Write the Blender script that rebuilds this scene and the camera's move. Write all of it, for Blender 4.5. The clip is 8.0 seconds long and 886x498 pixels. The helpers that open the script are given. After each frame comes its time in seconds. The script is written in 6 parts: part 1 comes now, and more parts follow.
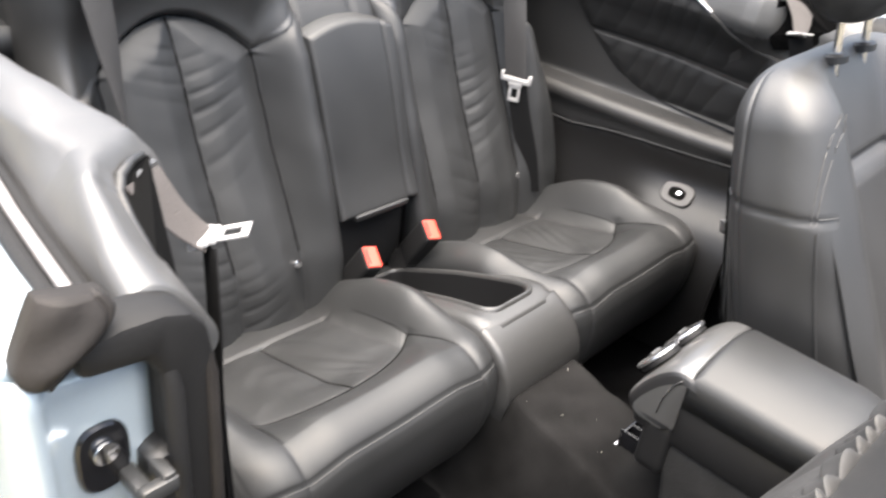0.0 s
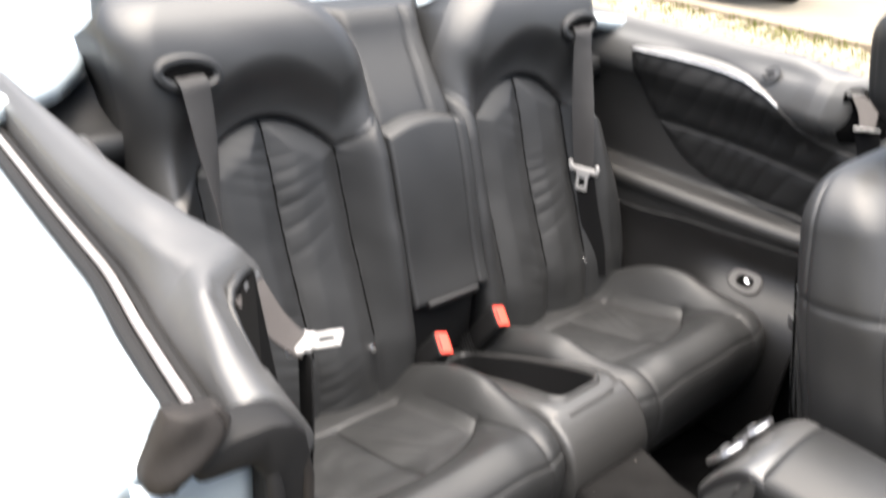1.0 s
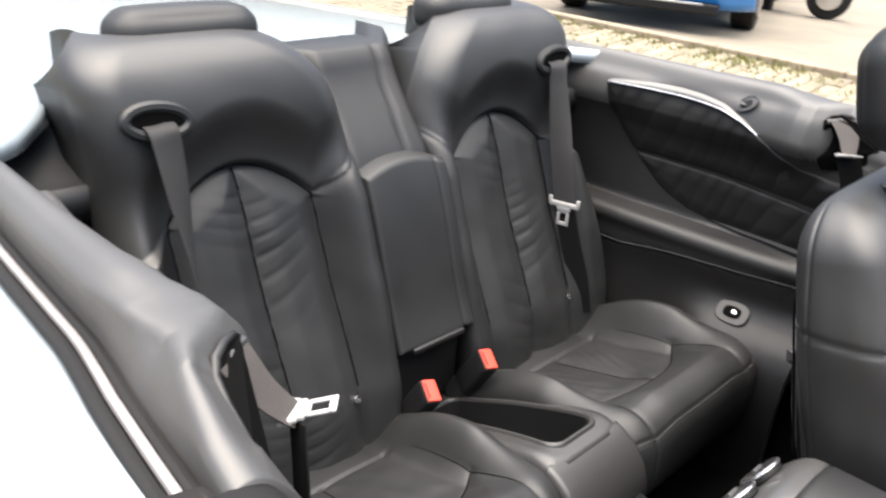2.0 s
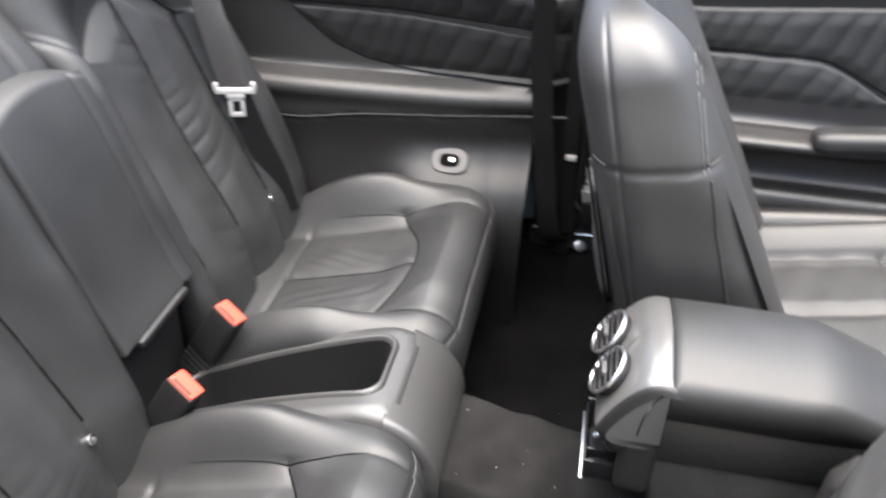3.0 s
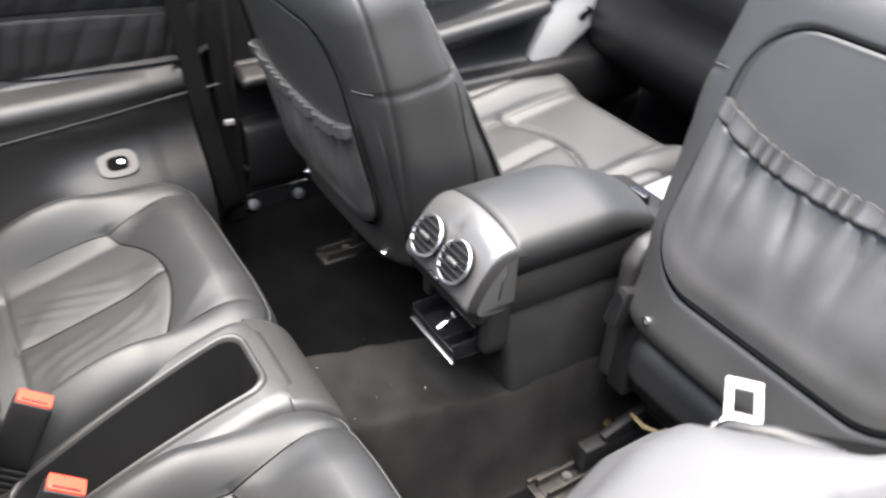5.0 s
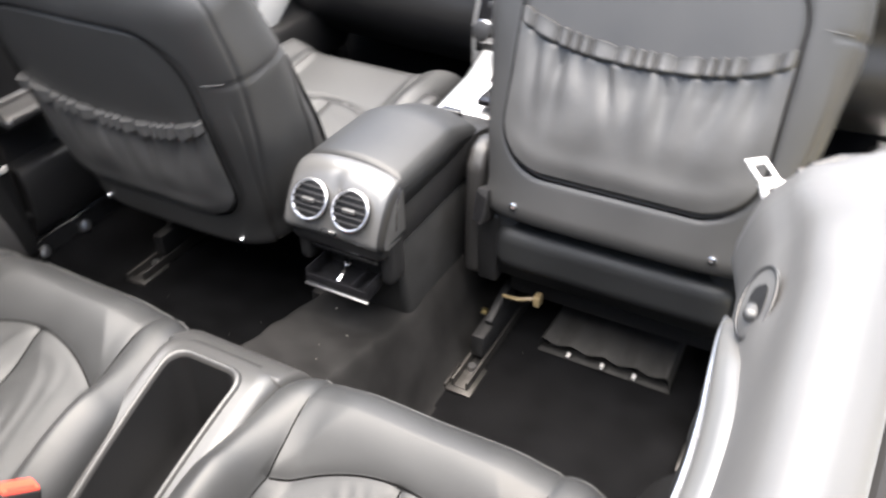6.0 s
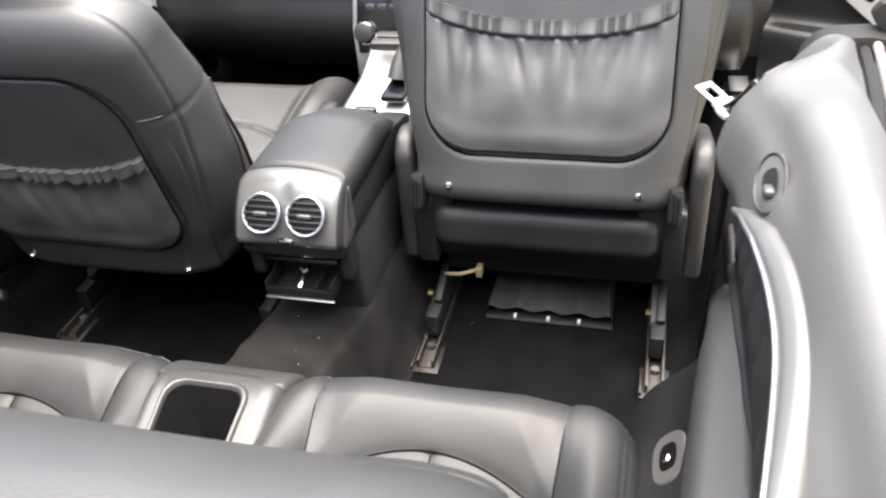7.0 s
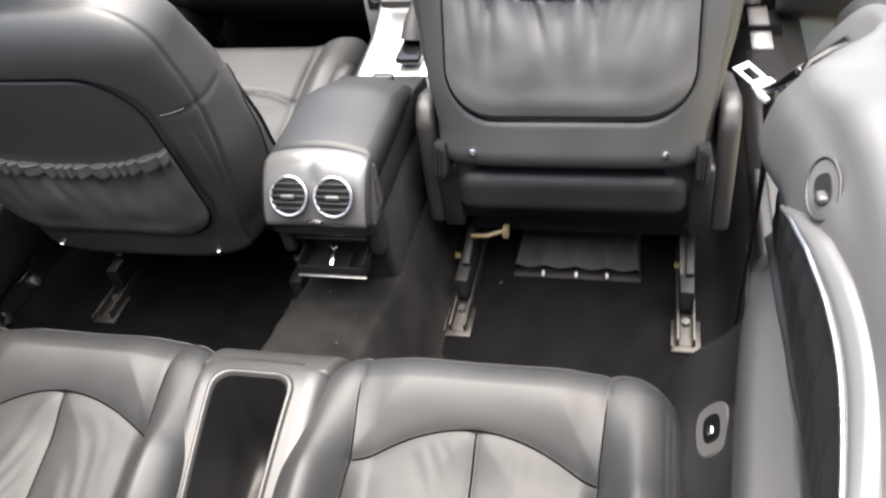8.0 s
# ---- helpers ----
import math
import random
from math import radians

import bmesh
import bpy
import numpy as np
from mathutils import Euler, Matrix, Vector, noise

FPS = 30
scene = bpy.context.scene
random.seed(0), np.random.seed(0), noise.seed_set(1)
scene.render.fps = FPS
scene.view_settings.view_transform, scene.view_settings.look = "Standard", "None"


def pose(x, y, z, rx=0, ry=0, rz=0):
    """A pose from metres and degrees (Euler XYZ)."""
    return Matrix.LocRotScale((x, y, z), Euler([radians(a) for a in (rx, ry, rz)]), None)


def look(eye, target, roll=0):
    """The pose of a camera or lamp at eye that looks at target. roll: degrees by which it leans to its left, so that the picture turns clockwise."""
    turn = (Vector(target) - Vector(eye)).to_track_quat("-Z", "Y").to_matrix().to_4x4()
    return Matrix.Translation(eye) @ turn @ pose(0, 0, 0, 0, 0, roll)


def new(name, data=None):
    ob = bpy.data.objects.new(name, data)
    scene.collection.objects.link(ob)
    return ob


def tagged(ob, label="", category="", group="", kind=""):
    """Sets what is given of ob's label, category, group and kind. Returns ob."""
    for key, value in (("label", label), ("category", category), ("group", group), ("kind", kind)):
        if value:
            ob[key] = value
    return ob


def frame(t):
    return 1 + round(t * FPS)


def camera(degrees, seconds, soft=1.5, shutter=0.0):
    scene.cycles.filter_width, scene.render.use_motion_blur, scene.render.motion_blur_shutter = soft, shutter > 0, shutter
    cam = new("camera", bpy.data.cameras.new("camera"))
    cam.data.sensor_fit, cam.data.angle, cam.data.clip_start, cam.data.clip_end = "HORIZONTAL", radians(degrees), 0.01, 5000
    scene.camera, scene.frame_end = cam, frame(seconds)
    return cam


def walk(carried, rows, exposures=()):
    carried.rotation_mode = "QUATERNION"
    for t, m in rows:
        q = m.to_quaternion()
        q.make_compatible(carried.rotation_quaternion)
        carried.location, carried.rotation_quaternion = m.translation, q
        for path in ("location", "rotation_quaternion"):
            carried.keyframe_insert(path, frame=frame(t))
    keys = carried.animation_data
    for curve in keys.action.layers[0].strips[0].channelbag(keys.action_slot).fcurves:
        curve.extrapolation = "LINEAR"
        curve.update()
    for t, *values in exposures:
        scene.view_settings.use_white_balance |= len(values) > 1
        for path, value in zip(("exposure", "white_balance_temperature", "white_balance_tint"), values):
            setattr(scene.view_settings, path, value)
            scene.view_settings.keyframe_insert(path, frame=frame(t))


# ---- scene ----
cam = camera(57.0, 8.0, 2.2, 0.5)
PATH = [
    (0, (0.924, 1.034, 1.319), (-0.389, -0.064, 0.284), 7.5),
    (0.5, (0.949, 1.049, 1.322), (-0.266, -0.115, 0.242), 6.6),
    (1, (0.958, 1.04, 1.381), (-0.289, -0.23, 0.468), 5.5),
    (1.2, (0.963, 1.047, 1.409), (-0.288, -0.275, 0.58), 5.4),
    (2.3, (0.909, 0.918, 1.341), (-0.507, -0.2, 0.478), 2.8),
    (2.5, (0.862, 0.853, 1.317), (-0.65, -0.065, 0.382), 1.9),
    (3, (0.791, 0.628, 1.293), (-0.857, 0.337, 0.197), 2.3),
    (3.5, (0.807, 0.55, 1.282), (-0.849, 0.534, 0.161), 1.9),
    (4, (0.866, 0.413, 1.313), (-0.764, 0.623, 0.173), 1.1),
    (4.5, (0.857, 0.287, 1.313), (-0.707, 0.822, 0.187), 1.2),
    (4.7, (0.835, 0.264, 1.292), (-0.686, 0.938, 0.182), 1.6),
    (5.8, (0.663, -0.06, 1.303), (-0.213, 1.274, 0.097), 1.9),
    (6, (0.643, -0.115, 1.319), (-0.136, 1.298, 0.137), -1.0),
    (6.5, (0.576, -0.204, 1.33), (0.082, 1.323, 0.136), -7.2),
    (7, (0.535, -0.246, 1.335), (0.074, 1.301, 0.155), -5.4),
    (7.5, (0.476, -0.268, 1.335), (0.014, 1.288, 0.166), -4.6),
    (8, (0.5, -0.207, 1.397), (0.027, 1.219, 0.077), -9.8),
]
EXPOSE = [(0.0, 3.65, 6900, 10), (0.5, 3.38, 6900, 10), (1.2, 3.25, 6900, 10), (2.3, 2.75, 6750, 10), (2.5, 3.15, 6700, 10), (3.2, 3.7, 6650, 10), (4.5, 3.85, 6650, 10), (6.0, 3.9, 6800, 10), (6.6, 3.8, 6850, 10), (7.5, 3.78, 6850, 10), (8.0, 3.7, 6850, 10)]
walk(cam, [(t, look(eye, target, roll)) for t, eye, target, roll in PATH], EXPOSE)

# ---- light ----
world = bpy.data.worlds.new("world")
scene.world = world
world.use_nodes = True
wn = world.node_tree
sky = wn.nodes.new("ShaderNodeTexSky")
sky.sky_type = "NISHITA"
sky.sun_disc = False
sky.sun_elevation = radians(86)
sky.sun_rotation = radians(72)
sky.air_density, sky.dust_density, sky.ozone_density = 1.0, 5.0, 0.6
wn.links.new(sky.outputs["Color"], wn.nodes["Background"].inputs["Color"])
wn.nodes["Background"].inputs["Strength"].default_value = 0.05
sun = new("sun", bpy.data.lights.new("sun", "SUN"))
sun.data.energy, sun.data.angle, sun.data.color = 1.5, radians(90), (1.0, 0.985, 0.965)
sun.matrix_world = look((0.3, 0.1, 5.0), (0, 0, 0))

# ---- materials ----


def material(name, base, rough=0.5, metal=0.0, grain=0.0, size=400.0, var=0.15, vsize=6.0, stain=0.0, stretch=(1, 1, 1), coat=0.0, spec=0.5, island=0.0):
    """A surface with fine relief (grain, at size per metre) and soft colour and gloss variation (var, at vsize per metre)."""
    m = bpy.data.materials.new(name)
    m.use_nodes = True
    t = m.node_tree
    b = t.nodes["Principled BSDF"]
    co = t.nodes.new("ShaderNodeTexCoord")
    mp = t.nodes.new("ShaderNodeMapping")
    mp.inputs["Scale"].default_value = stretch
    t.links.new(co.outputs["Object"], mp.inputs["Vector"])
    n1 = t.nodes.new("ShaderNodeTexNoise")
    n1.inputs["Scale"].default_value, n1.inputs["Detail"].default_value = vsize, 6
    t.links.new(mp.outputs["Vector"], n1.inputs["Vector"])
    n2 = t.nodes.new("ShaderNodeTexNoise")
    n2.inputs["Scale"].default_value, n2.inputs["Detail"].default_value = size, 3
    t.links.new(mp.outputs["Vector"], n2.inputs["Vector"])
    mix = t.nodes.new("ShaderNodeMix")
    mix.data_type = "RGBA"
    lo = [max(0, c * (1 - var)) for c in base]
    hi = [min(1, c * (1 + var)) for c in base]
    mix.inputs["A"].default_value, mix.inputs["B"].default_value = (*lo, 1), (*hi, 1)
    add = t.nodes.new("ShaderNodeMath")
    add.operation = "MULTIPLY_ADD"
    t.links.new(n2.outputs["Fac"], add.inputs[0])
    add.inputs[1].default_value = 0.4
    t.links.new(n1.outputs["Fac"], add.inputs[2])
    sub = t.nodes.new("ShaderNodeMapRange")
    sub.inputs["From Min"].default_value, sub.inputs["From Max"].default_value = 0.45, 0.95
    t.links.new(add.outputs[0], sub.inputs["Value"])
    t.links.new(sub.outputs["Result"], mix.inputs["Factor"])
    out = mix.outputs["Result"]
    if island:
        info = t.nodes.new("ShaderNodeObjectInfo")
        hv = t.nodes.new("ShaderNodeHueSaturation")
        mr = t.nodes.new("ShaderNodeMapRange")
        mr.inputs["To Min"].default_value, mr.inputs["To Max"].default_value = 1 - island, 1 + island
        t.links.new(info.outputs["Random"], mr.inputs["Value"])
        t.links.new(mr.outputs["Result"], hv.inputs["Value"])
        t.links.new(out, hv.inputs["Color"])
        out = hv.outputs["Color"]
    t.links.new(out, b.inputs["Base Color"])
    rr = t.nodes.new("ShaderNodeMapRange")
    rr.inputs["To Min"].default_value, rr.inputs["To Max"].default_value = max(0.02, rough * 0.85), min(1, rough * 1.15)
    t.links.new(n1.outputs["Fac"], rr.inputs["Value"])
    t.links.new(rr.outputs["Result"], b.inputs["Roughness"])
    b.inputs["Metallic"].default_value = metal
    b.inputs["Specular IOR Level"].default_value = spec
    b.inputs["Coat Weight"].default_value = coat
    b.inputs["Coat Roughness"].default_value = 0.08
    if grain:
        bp = t.nodes.new("ShaderNodeBump")
        bp.inputs["Strength"].default_value = grain
        bp.inputs["Distance"].default_value = 0.6 / size
        t.links.new(n2.outputs["Fac"], bp.inputs["Height"])
        t.links.new(bp.outputs["Normal"], b.inputs["Normal"])
    return m


LEATHER = material("black_leather", (0.0160, 0.0166, 0.0172), 0.51, spec=0.5, grain=0.2, size=700, var=0.2, vsize=9)
PLEAT = material("soft_leather", (0.0155, 0.0161, 0.0167), 0.55, spec=0.48, grain=0.25, size=600, var=0.25, vsize=14)
# seat leather with the sky's grazing sheen put into colour and gloss
SHOULDER = material("sheened_black_leather", (0.0198, 0.0199, 0.0200), 0.48, spec=0.8, grain=0.2, size=700, var=0.2, vsize=9)
# pad vinyl, lightened in colour as the sky-lit top of the padding
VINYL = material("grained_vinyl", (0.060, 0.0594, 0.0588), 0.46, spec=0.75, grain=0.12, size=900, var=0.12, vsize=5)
TRIM = material("black_plastic", (0.010, 0.010, 0.0105), 0.42, grain=0.3, size=900, var=0.15)
DARK = material("dark_plastic", (0.006, 0.006, 0.0065), 0.6, grain=0.2, size=500, spec=0.3)
GLOSS = material("gloss_black", (0.008, 0.008, 0.009), 0.15)
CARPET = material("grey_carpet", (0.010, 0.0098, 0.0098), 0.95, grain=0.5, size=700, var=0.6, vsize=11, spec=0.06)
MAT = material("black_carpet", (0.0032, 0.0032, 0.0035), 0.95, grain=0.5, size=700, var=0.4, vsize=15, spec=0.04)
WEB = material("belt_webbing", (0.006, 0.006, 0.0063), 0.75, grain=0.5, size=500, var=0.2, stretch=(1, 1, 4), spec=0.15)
# lit copy of the belt webbing, for the front belts' upper run
LITWEB = material("lit_webbing", (0.052, 0.046, 0.043), 0.6, grain=0.6, size=500, var=0.2, spec=0.3)
CHROME = material("chrome", (0.78, 0.78, 0.79), 0.14, 1.0, var=0.05)
STEEL = material("brushed_steel", (0.55, 0.55, 0.56), 0.32, 1.0, grain=0.2, size=300, var=0.15)
SILVER = material("silver_paint", (0.55, 0.55, 0.55), 0.3, 0.8, grain=0.05, size=900, var=0.05)
VENTSIL = material("dark_silver_paint", (0.085, 0.085, 0.085), 0.30, 0.3, grain=0.05, size=900, var=0.06, coat=0.15)
RED = material("red_plastic", (0.75, 0.055, 0.03), 0.4, var=0.06)
PAINT = material("pale_silver_blue_paint", (0.46, 0.53, 0.57), 0.25, 0.3, var=0.04, coat=1.0)
# the same pad vinyl in a darker copy for its shaded sides
SHADED_VINYL = material("shaded_grained_vinyl", (0.020, 0.0198, 0.0196), 0.46, spec=0.5, grain=0.4, size=900, var=0.12, vsize=5)
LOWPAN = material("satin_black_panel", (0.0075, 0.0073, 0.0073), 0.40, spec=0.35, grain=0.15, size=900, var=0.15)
CONSV = material("charcoal_moulding", (0.030, 0.030, 0.030), 0.38, grain=0.3, size=900, var=0.12, vsize=5, spec=0.6)
ALUM = material("satin_aluminium", (0.14, 0.139, 0.136), 0.42, 0.6, grain=0.05, size=900, var=0.05)
RUBBER = material("black_rubber", (0.008, 0.0077, 0.0077), 0.65, spec=0.3, grain=0.12, size=250, var=0.2)

# ---- mesh tools ----


def grid_normals(verts, faces):
    """Smooth normals of a whole surface, for parts that are cut out of it."""
    V, F = np.asarray(verts, float), np.asarray(faces, int)
    n = np.cross(V[F[:, 2]] - V[F[:, 0]], V[F[:, 3]] - V[F[:, 1]])
    out = np.zeros_like(V)
    for k in range(4):
        np.add.at(out, F[:, k], n)
    return out / np.maximum(np.linalg.norm(out, axis=1, keepdims=True), 1e-12)


def mesh_object(name, verts, faces, mat, parent=None, label="", smooth=True, normals=None):
    me = bpy.data.meshes.new(name)
    me.from_pydata([tuple(v) for v in verts], [], [tuple(int(i) for i in f) for f in faces])
    me.validate()
    me.materials.append(mat)
    if smooth:
        me.polygons.foreach_set("use_smooth", [True] * len(me.polygons))
    me.update()
    if normals is not None and len(me.vertices) == len(normals):
        me.normals_split_custom_set_from_vertices([tuple(v) for v in normals])
    ob = new(name, me)
    if parent:
        ob.parent = parent
    if label:
        ob["label"] = label
    return ob


def part(name, bm, mat, parent, label="", smooth=True, sharp=40):
    bmesh.ops.recalc_face_normals(bm, faces=bm.faces)
    me = bpy.data.meshes.new(name)
    bm.to_mesh(me)
    bm.free()
    me.materials.append(mat)
    if smooth:
        me.polygons.foreach_set("use_smooth", [True] * len(me.polygons))
        me.set_sharp_from_angle(angle=radians(sharp))
    ob = new(name, me)
    if parent:
        ob.parent = parent
    if label:
        ob["label"] = label
    return ob


def thing(name, label, category, x=0.0, y=0.0, z=0.0, group="", kind=""):
    """An empty at the foot of a thing. Its parts are built in world places and then set under it."""
    ob = new(name)
    ob.empty_display_size = 0.05
    ob.location = (x, y, z)
    return tagged(ob, label, category, group, kind)


def adopt(root):
    """Keeps the parts of a thing where they were built."""
    inv = Matrix.Translation(root.location).inverted()
    for o in root.children:
        o.matrix_parent_inverse = inv


def box(c, s, r=0.0, rot=None, seg=2):
    """A bevelled box: centre, full sizes, edge radius, turn in degrees."""
    bm = bmesh.new()
    bmesh.ops.create_cube(bm, size=1.0)
    bmesh.ops.scale(bm, vec=s, verts=bm.verts)
    if r:
        bmesh.ops.bevel(bm, geom=bm.edges[:], offset=min(r, min(s) * 0.49), segments=seg, profile=0.5, affect="EDGES")
    m = Matrix.Translation(c)
    if rot:
        m = m @ Euler([radians(a) for a in rot]).to_matrix().to_4x4()
    bm.transform(m)
    return bm


def tube(points, r, n=10, closed=False):
    """A round bar along points."""
    P = [Vector(p) for p in points]
    bm = bmesh.new()
    rings = []
    k = len(P)
    up = None
    for i, p in enumerate(P):
        a = P[(i - 1) % k] if (closed or i) else P[0]
        b = P[(i + 1) % k] if (closed or i < k - 1) else P[-1]
        d = (b - a).normalized()
        if up is None:
            up = d.orthogonal().normalized()
        up = (up - d * up.dot(d)).normalized()
        w = d.cross(up)
        rr = r[i] if isinstance(r, (list, tuple)) else r
        rings.append([bm.verts.new(p + (up * math.cos(2 * math.pi * j / n) + w * math.sin(2 * math.pi * j / n)) * rr) for j in range(n)])
    for i in range(k if closed else k - 1):
        A, B = rings[i], rings[(i + 1) % k]
        for j in range(n):
            bm.faces.new((A[j], A[(j + 1) % n], B[(j + 1) % n], B[j]))
    if not closed:
        bm.faces.new(rings[0])
        bm.faces.new(list(reversed(rings[-1])))
    return bm


def disc(c, axis, r, h, n=24, bevel=0.0):
    """A short cylinder about an axis."""
    bm = bmesh.new()
    bmesh.ops.create_cone(bm, cap_ends=True, segments=n, radius1=r, radius2=r, depth=h)
    if bevel:
        bmesh.ops.bevel(bm, geom=[e for e in bm.edges if len(e.link_faces) == 2 and e.calc_face_angle(0) > 1], offset=bevel, segments=2, profile=0.5, affect="EDGES")
    q = Vector((0, 0, 1)).rotation_difference(Vector(axis)).to_matrix().to_4x4()
    bm.transform(Matrix.Translation(c) @ q)
    return bm


def join(*bms):
    out = bmesh.new()
    for b in bms:
        me = bpy.data.meshes.new("tmp")
        b.to_mesh(me)
        b.free()
        out.from_mesh(me)
        bpy.data.meshes.remove(me)
    return out


def extrude(outline, lo, hi, axis="x", r=0.0, seg=2):
    """A solid with that flat outline between lo and hi along an axis; outline in the other two axes, in order."""
    bm = bmesh.new()

    def put(a, b, c):
        return {"x": (c, a, b), "y": (a, c, b), "z": (a, b, c)}[axis]
    A = [bm.verts.new(put(a, b, lo)) for a, b in outline]
    B = [bm.verts.new(put(a, b, hi)) for a, b in outline]
    bm.faces.new(A)
    bm.faces.new(list(reversed(B)))
    n = len(A)
    for i in range(n):
        bm.faces.new((A[i], B[i], B[(i + 1) % n], A[(i + 1) % n]))
    bmesh.ops.recalc_face_normals(bm, faces=bm.faces)
    if r:
        bmesh.ops.bevel(bm, geom=[e for e in bm.edges if len(e.link_faces) == 2 and e.calc_face_angle(0) > 0.5], offset=r, segments=seg, profile=0.5, affect="EDGES")
    return bm


def grid_faces(nu, nv, off=0, flip=False):
    i, j = np.meshgrid(np.arange(nu - 1), np.arange(nv - 1), indexing="ij")
    a = (i * nv + j).ravel() + off
    f = np.stack([a, a + nv, a + nv + 1, a + 1], 1)
    return f[:, ::-1] if flip else f


def slab(name, front, back, mat, parent, label="", flip=False, regions=None):
    """A solid between two grids of points (nu, nv, 3), closed along the edges. regions: a grid of part numbers for the front
    cells, with a list of (name, material, label): the front is then split into parts."""
    nu, nv = front.shape[:2]
    F, B = front.reshape(-1, 3), back.reshape(-1, 3)
    V = np.concatenate([F, B])
    off = nu * nv
    fb = grid_faces(nu, nv, off, not flip)
    rim = []
    ring = [(i, 0) for i in range(nu)] + [(nu - 1, j) for j in range(1, nv)] + [(i, nv - 1) for i in range(nu - 2, -1, -1)] + [(0, j) for j in range(nv - 2, 0, -1)]
    ids = [i * nv + j for i, j in ring]
    for a, b in zip(ids, ids[1:] + ids[:1]):
        q = (a, a + off, b + off, b)
        rim.append(q[::-1] if flip else q)
    ff = grid_faces(nu, nv, 0, flip)
    if regions is None:
        return mesh_object(name, V, np.concatenate([ff, fb, np.array(rim)]), mat, parent, label)
    cell, specs = regions
    cell = cell[:-1, :-1].ravel()
    first = None
    nrm = grid_normals(F, ff)
    for k, (nm, mt, lb) in enumerate(specs):
        sel = ff[cell == k]
        if k == 0:
            sel = np.concatenate([sel, fb, np.array(rim)])
        if not len(sel):
            continue
        used, inv = np.unique(sel, return_inverse=True)
        ob = mesh_object(nm, V[used], inv.reshape(sel.shape), mt, parent, lb, normals=nrm[used] if used.max() < off else None)
        first = first or ob
    return first


def smooth_step(a, b, x):
    t = np.clip((x - a) / (b - a), 0, 1)
    return t * t * (3 - 2 * t)


def edge(s, r):
    """The drop of a rounded edge of radius r at the inner distance s."""
    q = np.clip(1 - s / r, 0, 1)
    return r * (1 - np.sqrt(np.maximum(0, 1 - q * q)))


def bell(d, w):
    return np.exp(-(d / w) ** 2)


def cusp(d, w):
    """A crease: sharp at the bottom, rolling out over w to both sides."""
    return np.exp(-np.abs(d) / w)


def even(n, lo=0.0, hi=1.0, ease=0.5):
    """n places from lo to hi, closer together towards both ends."""
    t = np.linspace(0, 1, n)
    t = (1 - ease) * t + ease * (0.5 - 0.5 * np.cos(math.pi * t))
    return lo + (hi - lo) * t


def glide(x, xs, ys, w=0.035):
    """Values between given ones, with the corners rounded off over w."""
    return sum(np.interp(x + w * k / 4, xs, ys) for k in range(-4, 5)) / 9


def ripple(a, b, seed):
    """Smooth unevenness from a few waves, -1 to 1, for creases in leather."""
    rs = np.random.RandomState(seed)
    out = np.zeros(np.broadcast(a, b).shape)
    for _ in range(7):
        p, q, ph = rs.uniform(-1, 1), rs.uniform(0.5, 1.6), rs.uniform(0, 6.3)
        out += np.sin(p * a + q * b + ph)
    return out / 3.5


# ---- setting: ground ----
PAVE = material("tan_paving", (0.22, 0.19, 0.135), 0.9, grain=0.8, size=90, var=0.3, vsize=3)
BLOCK = material("tan_paving_block", (0.24, 0.205, 0.145), 0.9, grain=0.8, size=120, var=0.25, vsize=9, island=0.22)
JOINT = material("sandy_joint", (0.22, 0.19, 0.12), 0.95, grain=0.8, size=150, var=0.4, vsize=8)
ROAD = material("pale_road", (0.20, 0.175, 0.135), 0.9, grain=0.7, size=150, var=0.2, vsize=2)
GRASS = material("dry_grass", (0.13, 0.14, 0.03), 0.9, var=0.5, vsize=9)
KERB = material("kerb_stone", (0.27, 0.22, 0.16), 0.9, grain=0.7, size=90, var=0.25, island=0.15)
KX = -4.62


def rise(x):
    """The ground climbs gently from the car to the kerb."""
    return 0.112 * max(0.0, min(-1.2 - x, -1.2 - KX))


def ground():
    xs = np.array([-60, -30, -12, -7, KX - 0.16, KX - 0.05, -3.5, -2.5, -1.2, 0, 1.2, 5, 12, 30, 60.0])
    ys = np.linspace(-60, 60, 41)
    X, Y = np.meshgrid(xs, ys, indexing="ij")
    Z = np.vectorize(rise)(X) - 0.02 - 0.03 * (X < KX - 0.1)
    F = np.stack([X, Y, Z], -1)
    B = F - np.array([0, 0, 0.4])
    cell = (X < KX - 0.1).astype(int)
    root = thing("ground", "tan block paving, kerb and pale road around the car", "ground", 0, 0, -0.4, kind="structure")
    slab("paving_bed", F, B, PAVE, root, flip=True, regions=(cell, [("paving_bed", JOINT, "sandy bed with weeds"), ("road_surface", ROAD, "pale worn road surface")]))
    return root


land = ground()

# ---- setting: car floor and body ----


def catmull(P, n):
    """n points along a smooth line through P."""
    P = np.array(P, float)
    d = np.concatenate([[0], np.cumsum(np.linalg.norm(np.diff(P, axis=0), axis=1))])
    Q = np.concatenate([[2 * P[0] - P[1]], P, [2 * P[-1] - P[-2]]])
    out = []
    for q in np.linspace(0, d[-1], n):
        i = min(int(np.searchsorted(d, q, side="right")) - 1, len(P) - 2)
        t = (q - d[i]) / (d[i + 1] - d[i])
        p0, p1, p2, p3 = Q[i:i + 4]
        out.append(0.5 * (2 * p1 + (p2 - p0) * t + (2 * p0 - 5 * p1 + 4 * p2 - p3) * t * t + (3 * p1 - p0 - 3 * p2 + p3) * t ** 3))
    return np.array(out)


def tunnel_top(y):
    return np.interp(y, [0.4, 0.52, 0.78, 1.3, 2.0], [0.475, 0.468, 0.41, 0.40, 0.48])


